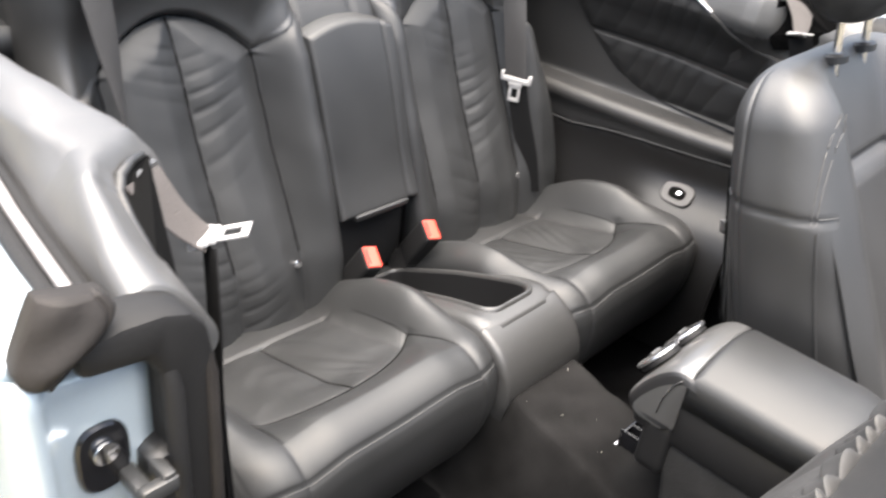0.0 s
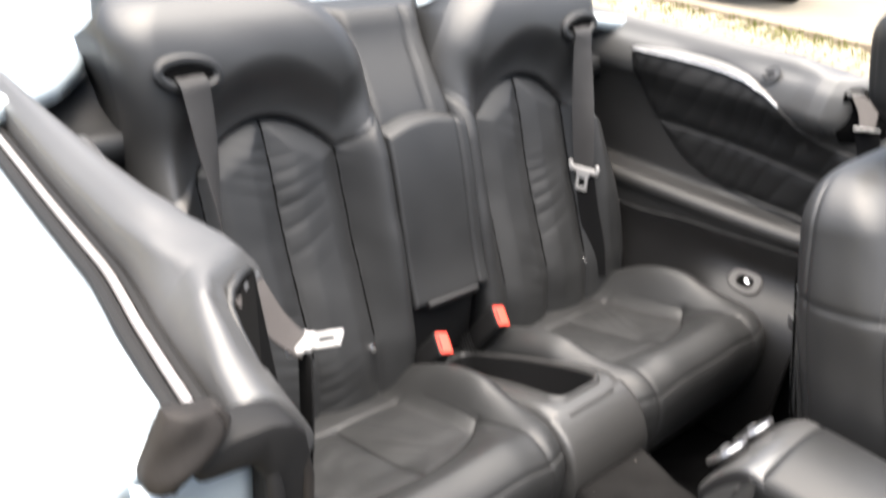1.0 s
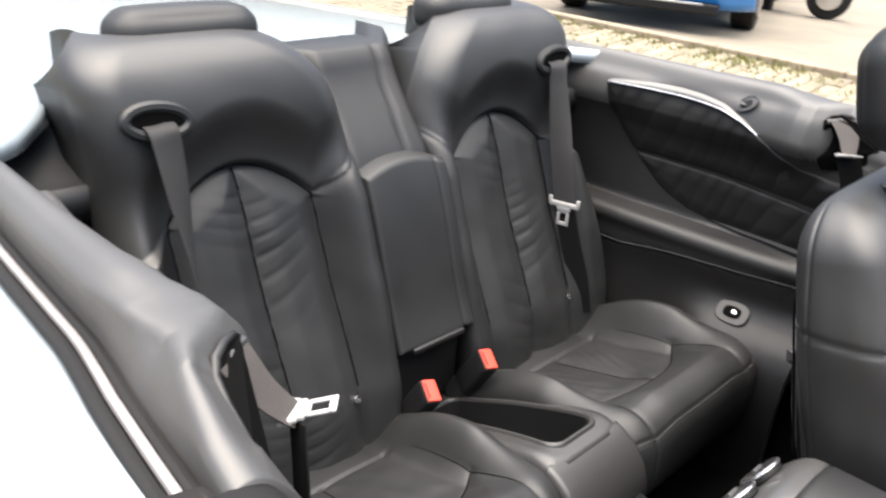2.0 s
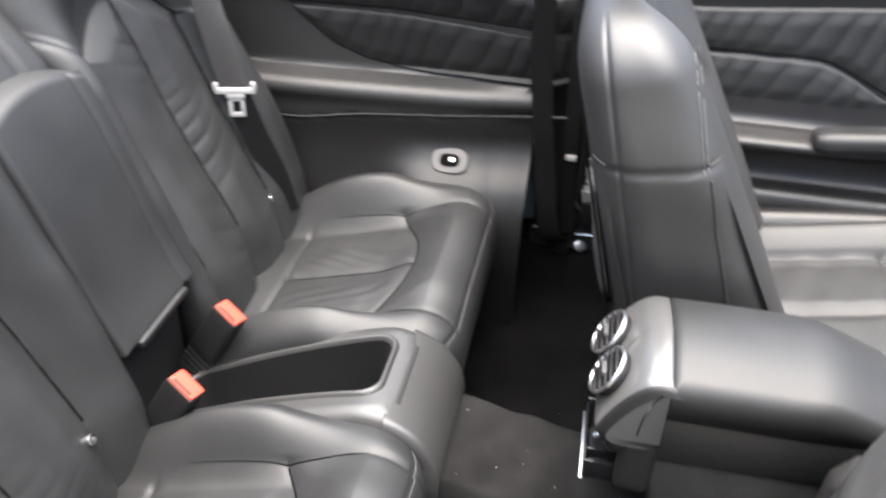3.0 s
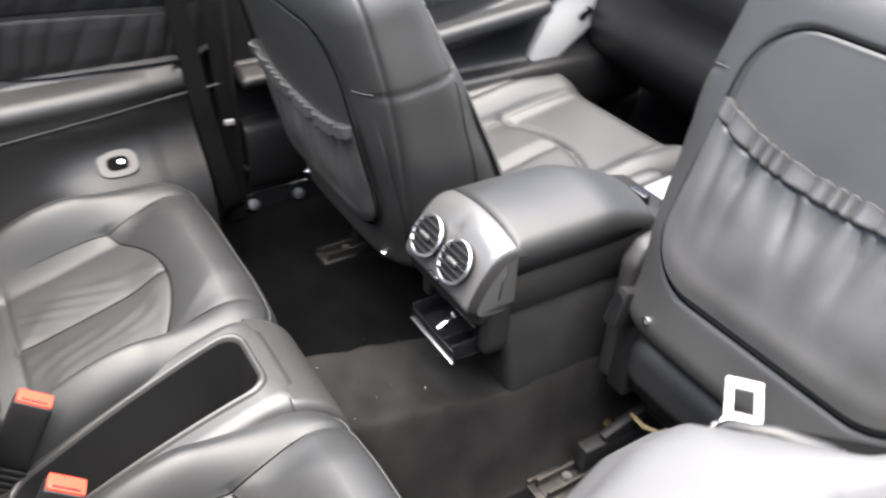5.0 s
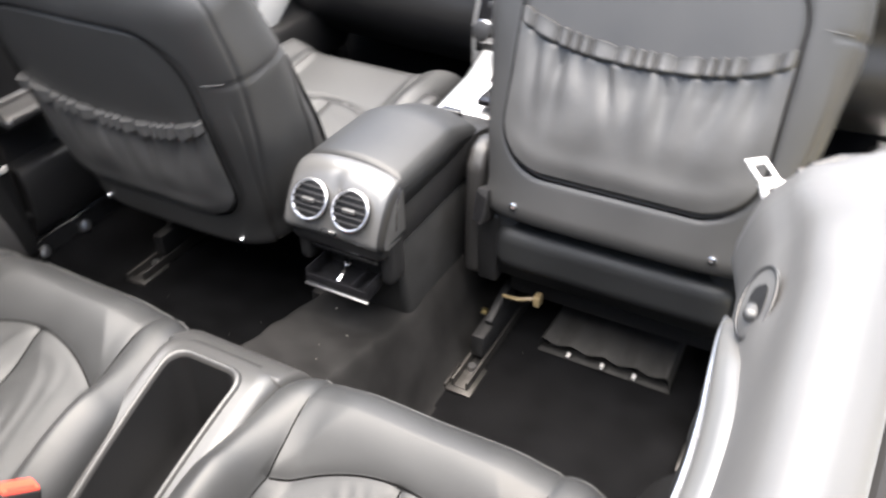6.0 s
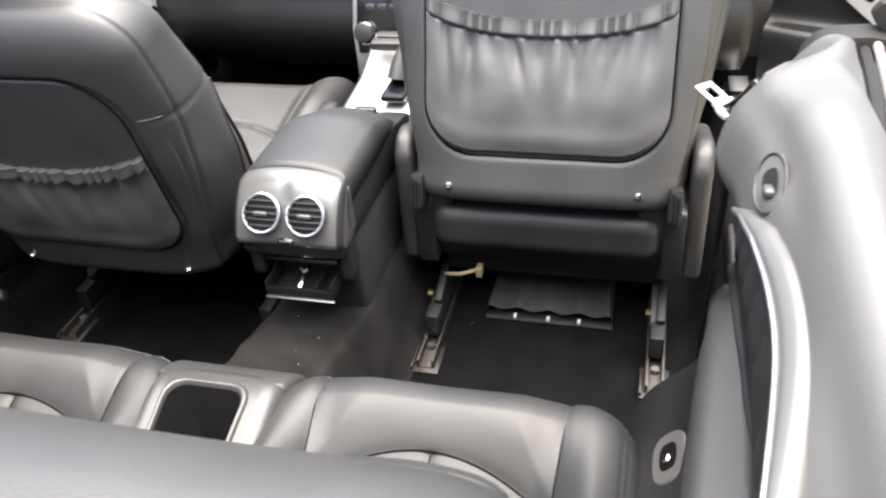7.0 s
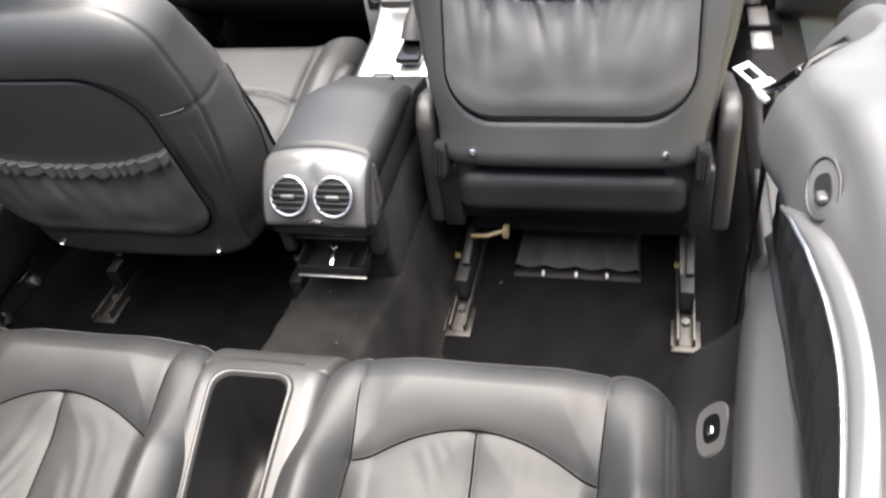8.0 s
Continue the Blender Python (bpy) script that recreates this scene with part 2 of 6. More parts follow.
def floor_sheet():
    xs = np.concatenate([np.linspace(-0.80, -0.25, 40), np.linspace(-0.24, 0.24, 97), np.linspace(0.25, 0.80, 40)])
    ys = np.linspace(0.30, 2.0, 200)
    X, Y = np.meshgrid(xs, ys, indexing="ij")
    ax = np.abs(X)
    k = 1 - smooth_step(0.078, 0.150, ax)
    Z = 0.25 + (tunnel_top(Y) - 0.25) * k
    Z -= 0.15 * smooth_step(0.440, 0.415, Y) * k
    Z += 0.10 * smooth_step(0.63, 0.70, ax) * (Y < 1.7)
    Z += 0.25 * smooth_step(1.55, 2.0, Y) * (1 - k)
    Z += 0.0030 * ripple(X * 25, Y * 22, 3) + 0.0018 * ripple(X * 70, Y * 80, 5)
    F = np.stack([X, Y, Z], -1)
    B = F.copy()
    B[..., 2] = 0.17
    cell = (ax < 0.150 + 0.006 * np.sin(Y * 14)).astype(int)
    root = thing("floor", "black carpet floor with a grey carpeted centre tunnel", "floor", 0, 0.9, 0.17, kind="structure")
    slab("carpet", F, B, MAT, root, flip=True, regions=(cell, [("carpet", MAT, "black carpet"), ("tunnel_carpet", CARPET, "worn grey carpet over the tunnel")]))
    adopt(root)


floor_sheet()


def crumbs():
    rs = random.Random(4)
    bm = bmesh.new()
    for _ in range(34):
        y = rs.uniform(0.52, 1.0)
        x = rs.choice([rs.uniform(-0.6, 0.62), rs.uniform(-0.07, 0.07)])
        ax = abs(x)
        t = min(1, max(0, (ax - 0.078) / 0.072))
        z = 0.25 + (float(tunnel_top(y)) - 0.25) * (1 - t * t * (3 - 2 * t))
        if 0.076 < ax < 0.155:
            continue
        bmesh.ops.create_icosphere(bm, subdivisions=1, radius=rs.uniform(0.0003, 0.0008), matrix=Matrix.Translation((x, y, z + 0.004)))
    tagged(part("crumbs", bm, CRUMB, None), "tiny pale crumbs scattered on the carpet", "crumbs", kind="stuff")


CRUMB = material("pale_crumb", (0.6, 0.57, 0.5), 0.8)
crumbs()



WALLY = [-0.35, 0.10, 0.30, 0.37, 0.41, 0.437, 0.46, 0.485, 0.505, 0.56, 0.61]
WALLX = [0.633, 0.640, 0.641, 0.635, 0.623, 0.622, 0.641, 0.668, 0.680, 0.686, 0.684]


def low_wall(y):
    return float(np.interp(y, [-0.3, 0.10, 0.225, 0.38, 0.49, 0.60], [0.578, 0.590, 0.598, 0.610, 0.622, 0.630]))


def up_wall(y, z=1.0):
    """The inner face of the upper wall: straight low down, with the belt outlet's swelling only towards the top."""
    k = smooth_step(0.87, 0.94, np.asarray(z, float))
    return np.interp(y, [-0.35, 0.10, 0.20, 0.30, 0.42, 0.56, 0.61], [0.633, 0.642, 0.647, 0.652, 0.651, 0.648, 0.69]) * (1 - k) + np.interp(y, WALLY, WALLX) * k


def seam_z(y):
    """The sewn line between the padding and the lower panel."""
    return np.interp(y, [-0.3, 0.10, 0.21, 0.40, 0.55, 0.62], [0.630, 0.634, 0.650, 0.661, 0.671, 0.674])


def seal_x(y):
    return float(np.interp(y, [-1.6, -0.35, 0.2, 0.37, 0.46, 0.54, 0.62], [0.60, 0.665, 0.70, 0.709, 0.722, 0.730, 0.737]))


def bend_x(y):
    """Where the pad's flat top turns down to the belt line."""
    return float(np.interp(y, [-0.35, 0.2, 0.34, 0.40, 0.46, 0.52, 0.57, 0.63], [0.660, 0.694, 0.702, 0.699, 0.692, 0.710, 0.722, 0.728]))


def quarter_panel(s, root):
    """The padded panel beside the rear seat: lower wall, shelf, upper wall and rounded top."""
    ys = np.concatenate([np.linspace(-0.34, 0.39, 74), np.linspace(0.395, 0.56, 67), np.linspace(0.565, 0.60, 7), [0.604, 0.607]])
    rows = []
    for y in ys:
        up = up_wall(y)
        tip = float(smooth_step(0.22, 0.36, np.array(y)))
        xl, low = low_wall(y), float(up_wall(y, 0.8))
        sx, bx = max(seal_x(y), up + 0.022), max(bend_x(y), up + 0.012)
        zt = float(np.interp(y, [-0.35, 0.2, 0.40, 0.50, 0.56, 0.62, 0.64, 0.645], [1.03, 1.030, 1.034, 1.030, 1.010, 0.988, 0.980, 0.97]))
        end = 1.028 - zt
        bow = max(0.0, float(glide(y, BOWY, BOWX, 0.05)) - 0.612)
        crest = 0.009 * float(smooth_step(0.34, 0.42, np.array(y)))
        pts = [(xl - 0.060 - 0.040 * tip, 0.24), (xl - 0.046 - 0.050 * tip, 0.40), (xl - 0.032 - 0.054 * tip, 0.48), (xl - 0.018 - 0.044 * tip, 0.532), (xl - 0.008 - 0.014 * tip, 0.576), (xl - 0.003, 0.608), (xl, 0.64), (xl, 0.668), (xl - 0.007, 0.688), (xl - 0.004, 0.701), (xl + 0.006, 0.7105), (xl * 0.5 + low * 0.5, 0.7155), (low - 0.006, 0.7215), (low + 0.001, 0.733), (low - 0.002, 0.83), (float(up_wall(y, 0.90)) - 0.012, 0.90), (up - 0.024 + bow, 0.940 - end * 0.5), (up - 0.024 + bow, 0.962 - end * 0.7),
               (up - 0.015 + bow * 0.8, 0.990 - end), (up - 0.002, 1.008 - end), (up + 0.012, zt + 0.004 - crest), (up * 0.4 + bx * 0.6, zt + 0.011 - crest), (bx - 0.003, zt), (bx + 0.003, zt - 0.006), (sx * 0.6 + bx * 0.4, zt - 0.022), (sx, zt - 0.045), (sx + 0.002, zt - 0.06)]
        c = catmull(pts, 130)
        g = 0.004 * bell(c[:, 1] - float(seam_z(y)), 0.003) * (c[:, 0] < up + 0.02)
        g = g + 0.0012 * np.sin(c[:, 1] * 31 + y * 9)
        rows.append(np.stack([c[:, 0] + g, np.full(len(c), y), c[:, 1]], 1))
    F = np.array(rows)
    k = smooth_step(0.76, 0.70, F[..., 2])
    F[..., 1] -= k * 0.42 * np.maximum(0, F[..., 1] - 0.45)
    B = F.copy()
    B[..., 0] = F[..., 0] + 0.02
    B[..., 2] = np.minimum(F[..., 2], 0.95)
    F[..., 0] *= s
    B[..., 0] *= s
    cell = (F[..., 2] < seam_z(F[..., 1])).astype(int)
    # below the pad's top the darker copy paints in the shade
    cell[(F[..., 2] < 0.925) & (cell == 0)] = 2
    slab("padded_panel", F, B, VINYL, root, flip=s < 0, regions=(cell, [("upper_panel", VINYL, "grained charcoal padding, coloured paler as the lit top"), ("lower_panel", LOWPAN, "smooth black lower panel"), ("shaded_padding", SHADED_VINYL, "padded arm roll and inner face, coloured darker as shaded")]))
    part("stitched_seam", tube([(s * (low_wall(y) - 0.0005), y, float(seam_z(y)) + 0.0015) for y in np.linspace(0.02, 0.60, 40)], 0.0016, 6), THREAD, root)


INSERT = material("matt_black_leather", (0.0085, 0.0085, 0.0086), 0.58, spec=0.35, grain=0.25, size=600, var=0.25, vsize=14)
THREAD = material("grey_thread", (0.045, 0.045, 0.045), 0.7)
INSY = np.array([-0.012, 0.0, 0.03, 0.083, 0.135, 0.16, 0.21, 0.26, 0.31, 0.345, 0.39, 0.434, 0.50, 0.62])
INLO = np.array([0.975, 0.925, 0.880, 0.822, 0.778, 0.762, 0.740, 0.732, 0.729, 0.728, 0.728, 0.727, 0.726, 0.725])
INHI = np.array([0.982, 0.984, 0.985, 0.986, 0.986, 0.986, 0.985, 0.981, 0.967, 0.950, 0.922, 0.903, 0.893, 0.888])


BOWY = [-0.02, 0.057, 0.11, 0.175, 0.225, 0.255, 0.29, 0.345]
BOWX = [0.600, 0.610, 0.6195, 0.6235, 0.6195, 0.615, 0.6115, 0.610]


def pleated_insert(s, root):
    """The gathered leather panel let into the side, in two rows of slanting pleats."""
    ys = np.linspace(-0.011, 0.612, 230)
    us = even(74, 0, 1, 0.5)
    Y, U = np.meshgrid(ys, us, indexing="ij")
    lo, hi = np.interp(Y, INSY, INLO), np.interp(Y, INSY, INHI)
    Z = lo + (hi - lo) * U
    seam = 0.838 - 0.02 * smooth_step(0.2, 0.6, Y)
    row = Z > seam
    ph = (Y - 0.35 * (Z - 0.8)) / 0.044 + 0.35 * np.sin(Y * 23) + np.where(row, 0.4, 0)
    pleat = np.abs(np.sin(math.pi * ph)) ** 0.6
    sd = np.minimum(np.minimum(Z - lo, hi - Z), np.minimum(Y + 0.012, 1))
    out = 0.002 + 0.0045 * pleat * smooth_step(0, 0.03, np.minimum(sd, np.abs(Z - seam))) - 0.006 * bell(Z - seam, 0.004) + 0.0006 * ripple(Y * 60, Z * 40, 51)
    out = out - 0.8 * edge(sd, 0.008)
    base = up_wall(Y, Z) + np.interp(Z, [0.718, 0.728, 0.735, 0.83, 0.90, 0.942, 0.98], [-0.017, -0.009, 0.002, -0.002, -0.012, -0.024, -0.022])
    base = base + (glide(Y, BOWY, BOWX, 0.05) - 0.614) * smooth_step(0.90, 0.985, Z)
    X = base - out
    F = np.stack([X * s, Y, Z], -1)
    B = F.copy()
    B[..., 0] = (base + 0.012) * s
    cell = row.astype(int)
    slab("insert", F, B, PLEAT, root, flip=s > 0, regions=(cell, [("pleated_insert", INSERT, "pleated black leather"), ("pleated_insert", INSERT, "pleated black leather")]))
    # bright leaf-shaped strip along the upper edge, leaning with the padding
    ys = np.linspace(-0.010, 0.345, 70)
    vs = np.linspace(0, 1, 9)
    Y, V = np.meshgrid(ys, vs, indexing="ij")
    h = 0.018 * np.clip(np.sin(math.pi * np.clip((Y + 0.035) / 0.385, 0, 1)), 0.04, 1) ** 0.75
    lo = np.interp(Y, INSY, INHI) - 0.001
    Z = lo + h * V * 0.80
    X = glide(Y, BOWY, BOWX, 0.05) + 0.55 * h * V - 0.003 * np.sin(math.pi * V)
    F = np.stack([X * s, Y, Z], -1)
    B = F.copy()
    B[..., 0] += 0.016 * s
    slab("trim_strip", F, B, ALUM, root, "satin aluminium trim strip", flip=s > 0)
    line = [(s * (float(glide(y, BOWY, BOWX, 0.05)) - 0.001), y, float(np.interp(y, INSY, INHI)) - 0.001) for y in np.linspace(-0.008, 0.345, 60)]
    part("bright_bead", tube(line, 0.0022, 8), STEEL, root, "bright metal bead")


def oval(c, n, up, a, b, r, k=24):
    """A rounded ring about the axis n with half sizes a along up and b across."""
    n, up = Vector(n).normalized(), Vector(up).normalized()
    w = n.cross(up)
    return tube([Vector(c) + up * a * math.cos(t) + w * b * math.sin(t) for t in np.linspace(0, 2 * math.pi, k + 1)[:-1]], r, 8, True)


def plate(c, n, up, a, b, h, bevel=0.002, k=28):
    """A flat oval plate, half sizes a along up and b across, h thick."""
    n, up = Vector(n).normalized(), Vector(up).normalized()
    w = n.cross(up)
    bm = bmesh.new()
    lo, hi, top = [], [], []
    for t in np.linspace(0, 2 * math.pi, k + 1)[:-1]:
        ct, st = math.cos(t), math.sin(t)
        ct, st = math.copysign(abs(ct) ** 0.7, ct), math.copysign(abs(st) ** 0.7, st)
        lo.append(bm.verts.new(Vector(c) + up * a * ct + w * b * st))
        hi.append(bm.verts.new(Vector(c) + up * a * ct + w * b * st + n * (h - bevel)))
        top.append(bm.verts.new(Vector(c) + up * (a - bevel) * ct + w * (b - bevel) * st + n * h))
    for A, B in ((lo, hi), (hi, top)):
        for i in range(k):
            bm.faces.new((A[i], A[(i + 1) % k], B[(i + 1) % k], B[i]))
    bm.faces.new(top)
    bm.faces.new(list(reversed(lo)))
    return bm


def rounded(c, half, r, n=20, bulge=0.0, rot=None):
    """A soft-edged block: half sizes, edge radius, n cells a side, with bulging faces."""
    bm = bmesh.new()
    bmesh.ops.create_cube(bm, size=2.0)
    bmesh.ops.subdivide_edges(bm, edges=bm.edges[:], cuts=n, use_grid_fill=True)
    h = Vector(half)
    for v in bm.verts:
        q = Vector([v.co[i] * h[i] for i in range(3)])
        core = Vector([max(-(h[i] - r), min(h[i] - r, q[i])) for i in range(3)])
        d = q - core
        if d.length > 1e-9:
            d = d.normalized() * r
        p = core + d
        f = [1 - min(1, abs(v.co[i])) ** 2 for i in range(3)]
        ax = max(range(3), key=lambda i: abs(v.co[i]))
        o = [i for i in range(3) if i != ax]
        p[ax] += math.copysign(bulge * f[o[0]] * f[o[1]], v.co[ax])
        v.co = p
    m = Matrix.Translation(c)
    if rot:
        m = m @ Euler([radians(a) for a in rot]).to_matrix().to_4x4()
    bm.transform(m)
    return bm


def side_fittings(s, root):
    # round catch in the upper wall
    c = (s * 0.6285, 0.304, 0.999)
    n = (-s * 0.78, -0.08, 0.62)
    n = Vector(n).normalized()
    c = Vector(c) + n * 0.0015
    part("catch_dish", plate(c, n, (0, 0.9, 0.5), 0.024, 0.0155, 0.0008, 0.0004), VINYL, root, "charcoal oval dish")
    # dark ring and disc paint the shade of the dish's groove and hollow
    part("dish_groove_shade", oval(c + n * 0.001, n, (0, 0.9, 0.5), 0.0246, 0.0160, 0.0012, 36), TRIM, root)
    part("catch_hollow_shade", plate(c + n * 0.0006, n, (0, 0.9, 0.5), 0.0125, 0.0085, 0.0008, 0.0004), DARK, root)
    ball = rounded(c + n * 0.002 + Vector((0, -0.006, -0.004)), (0.0050, 0.0065, 0.004), 0.0038, 8)
    part("catch_knob", ball, CONSV, root, "dark rounded knob")
    # oval anchor plate low on the wall
    x = low_wall(0.39) - 0.020
    n = Vector((-s * 0.74, 0.06, 0.66)).normalized()
    c = Vector((s * x, 0.39, 0.577)) + n * 0.002
    part("anchor_plate", plate(c, n, (0, 1, 0), 0.036, 0.026, 0.003), ANCHOR, root)
    # black plate paints the shade inside the anchor's cup
    part("anchor_cup_shade", plate(c + n * 0.002, n, (0, 1, 0), 0.019, 0.013, 0.002, 0.0005), SHADE_BLACK, root)
    part("anchor_pin", plate(c + n * 0.0036 + Vector((0, -0.005 * s, 0.001)), n, (0, 1, 0), 0.0060, 0.0048, 0.004, 0.0015), CHROME, root)
    # belt outlet in the slanting end of the upper wall
    loop = [Vector((s * x, y, z)) for x, y, z in ((0.627, 0.456, 1.004), (0.634, 0.462, 1.014), (0.650, 0.474, 1.017), (0.666, 0.487, 1.014), (0.674, 0.500, 1.006), (0.679, 0.525, 0.997), (0.682, 0.555, 0.986), (0.682, 0.578, 0.972), (0.676, 0.580, 0.945), (0.660, 0.520, 0.920), (0.640, 0.470, 0.910), (0.626, 0.455, 0.935))]
    off = Vector((-s * 0.004, 0.004, 0))
    part("outlet_frame", tube([p + off * 0.1 for p in loop[:8]], [0.0015, 0.003, 0.0042, 0.005, 0.0045, 0.004, 0.0035, 0.002], 12), SHADED_VINYL, root)
    # flat black sheet stands in for the shade inside the outlet
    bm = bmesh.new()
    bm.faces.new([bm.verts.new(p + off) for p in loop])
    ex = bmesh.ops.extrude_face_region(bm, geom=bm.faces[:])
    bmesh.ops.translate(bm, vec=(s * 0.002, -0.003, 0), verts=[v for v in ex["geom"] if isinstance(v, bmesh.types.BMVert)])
    part("outlet_shade", bm, SHADE_BLACK, root, smooth=False)
    part("outlet_bar", tube([(s * 0.625, 0.462, 1.004), (s * 0.648, 0.480, 1.008), (s * 0.668, 0.497, 1.004)], 0.0045, 8), VINYL, root)


# matt black that paints shade into hollows, creases and grooves
SHADE_BLACK = material("shade_black_matt", (0.003, 0.003, 0.003), 0.95, spec=0.05)
ANCHOR = material("grey_plastic", (0.042, 0.040, 0.039), 0.5, grain=0.3, size=800)


for side, s in (("left", -1), ("right", 1)):
    wall = thing("wall_" + side, "charcoal padded quarter panel with pleated leather insert and silver strip", "quarter panel", s * 0.7, 0.2, 0.24, kind="structure")
    quarter_panel(s, wall)
    pleated_insert(s, wall)
    side_fittings(s, wall)
    adopt(wall)


def body_side(s, root):
    """The painted rear wing, with its shoulder, and the door jamb at its front end."""
    ys = np.linspace(-1.6, 0.62, 60)
    rows = []
    for y in ys:
        k = max(0.0, -0.3 - y)
        sx = max(seal_x(y), 0.56) + 0.028
        pts = [(sx - 0.005, 0.93), (sx + 0.008, 0.978 - 0.05 * k), (sx + 0.022, 0.988 - 0.05 * k), (sx + 0.05, 0.985 - 0.06 * k), (0.85 - 0.03 * k, 0.95 - 0.05 * k), (0.872 - 0.04 * k, 0.86), (0.88 - 0.04 * k, 0.70), (0.872 - 0.03 * k, 0.45), (0.84, 0.22)]
        c = catmull(pts, 60)
        rows.append(np.stack([c[:, 0] * s, np.full(60, y), c[:, 1]], 1))
    F = np.array(rows)
    B = F.copy()
    B[..., 0] -= 0.02 * s
    B[..., 2] -= 0.004
    slab("rear_wing", F, B, PAINT, root, flip=s < 0)
    # jamb with its pressed ridges
    xs = np.array([0.716, 0.722, 0.735, 0.79, 0.796, 0.803, 0.810, 0.818, 0.835, 0.845, 0.853, 0.862, 0.872])
    yy = np.array([0.60, 0.618, 0.622, 0.622, 0.630, 0.634, 0.630, 0.612, 0.610, 0.612, 0.622, 0.626, 0.60])
    zs = np.linspace(0.22, 0.955, 40)
    X, Z = np.meshgrid(xs, zs, indexing="ij")
    Y = np.repeat(yy[:, None], 40, 1)
    cut = np.interp(X, [0.716, 0.722, 0.731, 0.80, 0.835, 0.872], [0.940, 0.944, 0.962, 0.970, 0.985, 0.90])
    Z = 0.22 + (Z - 0.22) * (cut - 0.22) / 0.735
    F = np.stack([X * s, Y, Z], -1)
    B = F.copy()
    B[..., 1] -= 0.03
    slab("door_jamb", F, B, PAINT, root, "pale blue painted jamb", flip=s < 0)
    part("sill", extrude([(0.70, 0.22), (0.86, 0.22), (0.86, 0.36), (0.80, 0.395), (0.72, 0.392), (0.70, 0.36)], 0.60, 1.95, "y", 0.008) if s > 0 else extrude([(-0.70, 0.22), (-0.70, 0.36), (-0.72, 0.392), (-0.80, 0.395), (-0.86, 0.36), (-0.86, 0.22)], 0.60, 1.95, "y", 0.008), TRIM, root, "black sill cover")
    part("scuff_plate", box((s * 0.752, 1.785, 0.398), (0.048, 0.36, 0.006), 0.002), SILVER, root, "bright metal scuff plate")


def seals(s, root):
    for dx, r, m, lift in ((0.005, 0.0065, RUBBER, -0.006), (0.016, 0.0045, STRIP, 0.0), (0.027, 0.007, RUBBER, -0.006)):
        part("belt_line_seal", tube([(s * (max(seal_x(y), up_wall(y) + 0.022) + dx), y, 0.996 + lift - 0.055 * max(0, y - 0.42)) for y in np.linspace(-0.35, 0.635, 40)], r, 8), m, root)
    # rubber-clad pillar: an upright that turns outwards under the end of the pad
    corner = [(0.681, 0.34), (0.7215, 0.34), (0.7215, 0.943), (0.731, 0.962), (0.776, 0.968), (0.776, 0.990), (0.746, 0.996), (0.716, 0.994), (0.697, 0.987), (0.686, 0.972), (0.681, 0.945)]
    part("pillar_cover", extrude(corner if s > 0 else [(-x, z) for x, z in reversed(corner)], 0.600, 0.640, "y", 0.007), RUBBER, root, "black rubber pillar cover")
    part("upright_seal", tube([(s * 0.715, 0.632, 0.952), (s * 0.716, 0.640, 0.93), (s * 0.717, 0.643, 0.8), (s * 0.717, 0.642, 0.36)], [0.006, 0.0075, 0.0075, 0.0075], 10), RUBBER, root)
    part("inner_seal", tube([(s * 0.688, 0.632, 0.960), (s * 0.686, 0.638, 0.93), (s * 0.686, 0.640, 0.8), (s * 0.686, 0.640, 0.36)], [0.004, 0.0055, 0.0055, 0.0055], 10), GASKET, root)
    # soft gasket folded over the top of the jamb
    U, V = np.meshgrid(np.linspace(0, 1, 44), np.linspace(0, 1, 44), indexing="ij")
    outer = catmull([(0.789, 1.031), (0.799, 1.011), (0.808, 0.990), (0.807, 0.977), (0.797, 0.970)], 44)
    inner = catmull([(0.751, 1.022), (0.7455, 1.009), (0.756, 0.995), (0.775, 0.983), (0.789, 0.970)], 44)
    XZ = (1 - U)[..., None] * outer[None] + U[..., None] * inner[None]
    Y = 0.624 + 0.026 * np.sin(math.pi * np.clip(U * 0.92 + 0.04, 0, 1)) ** 0.5 * np.sin(math.pi * (0.12 + 0.80 * V)) ** 0.5
    Y = Y - 0.0035 * bell(U - 0.84 + 0.06 * V, 0.035) - 0.002 * bell(U - 0.55 - 0.2 * V, 0.05) * smooth_step(0.35, 0.6, V) + 0.0016 * np.sin(U * 7 + V * 9)
    F = np.stack([XZ[..., 0], Y, XZ[..., 1]], -1)
    B = F.copy()
    B[..., 1] = 0.618
    F[..., 0] *= s
    B[..., 0] *= s
    slab("corner_gasket", F, B, GASKET, root, "soft brown-black folded rubber gasket", flip=s > 0)
    part("seal_cap", rounded((s * 0.779, 0.622, 0.998), (0.013, 0.014, 0.008), 0.004, 6), RUBBER, root)


STRIP = material("dull_bright_strip", (0.42, 0.40, 0.39), 0.4, 0.6, var=0.12)
GASKET = material("brown_black_rubber", (0.015, 0.0128, 0.0115), 0.7, spec=0.3, grain=0.15, size=300, var=0.3, vsize=20)


RAIL2 = material("grey_steel", (0.06, 0.06, 0.06), 0.4, 0.5, var=0.2)


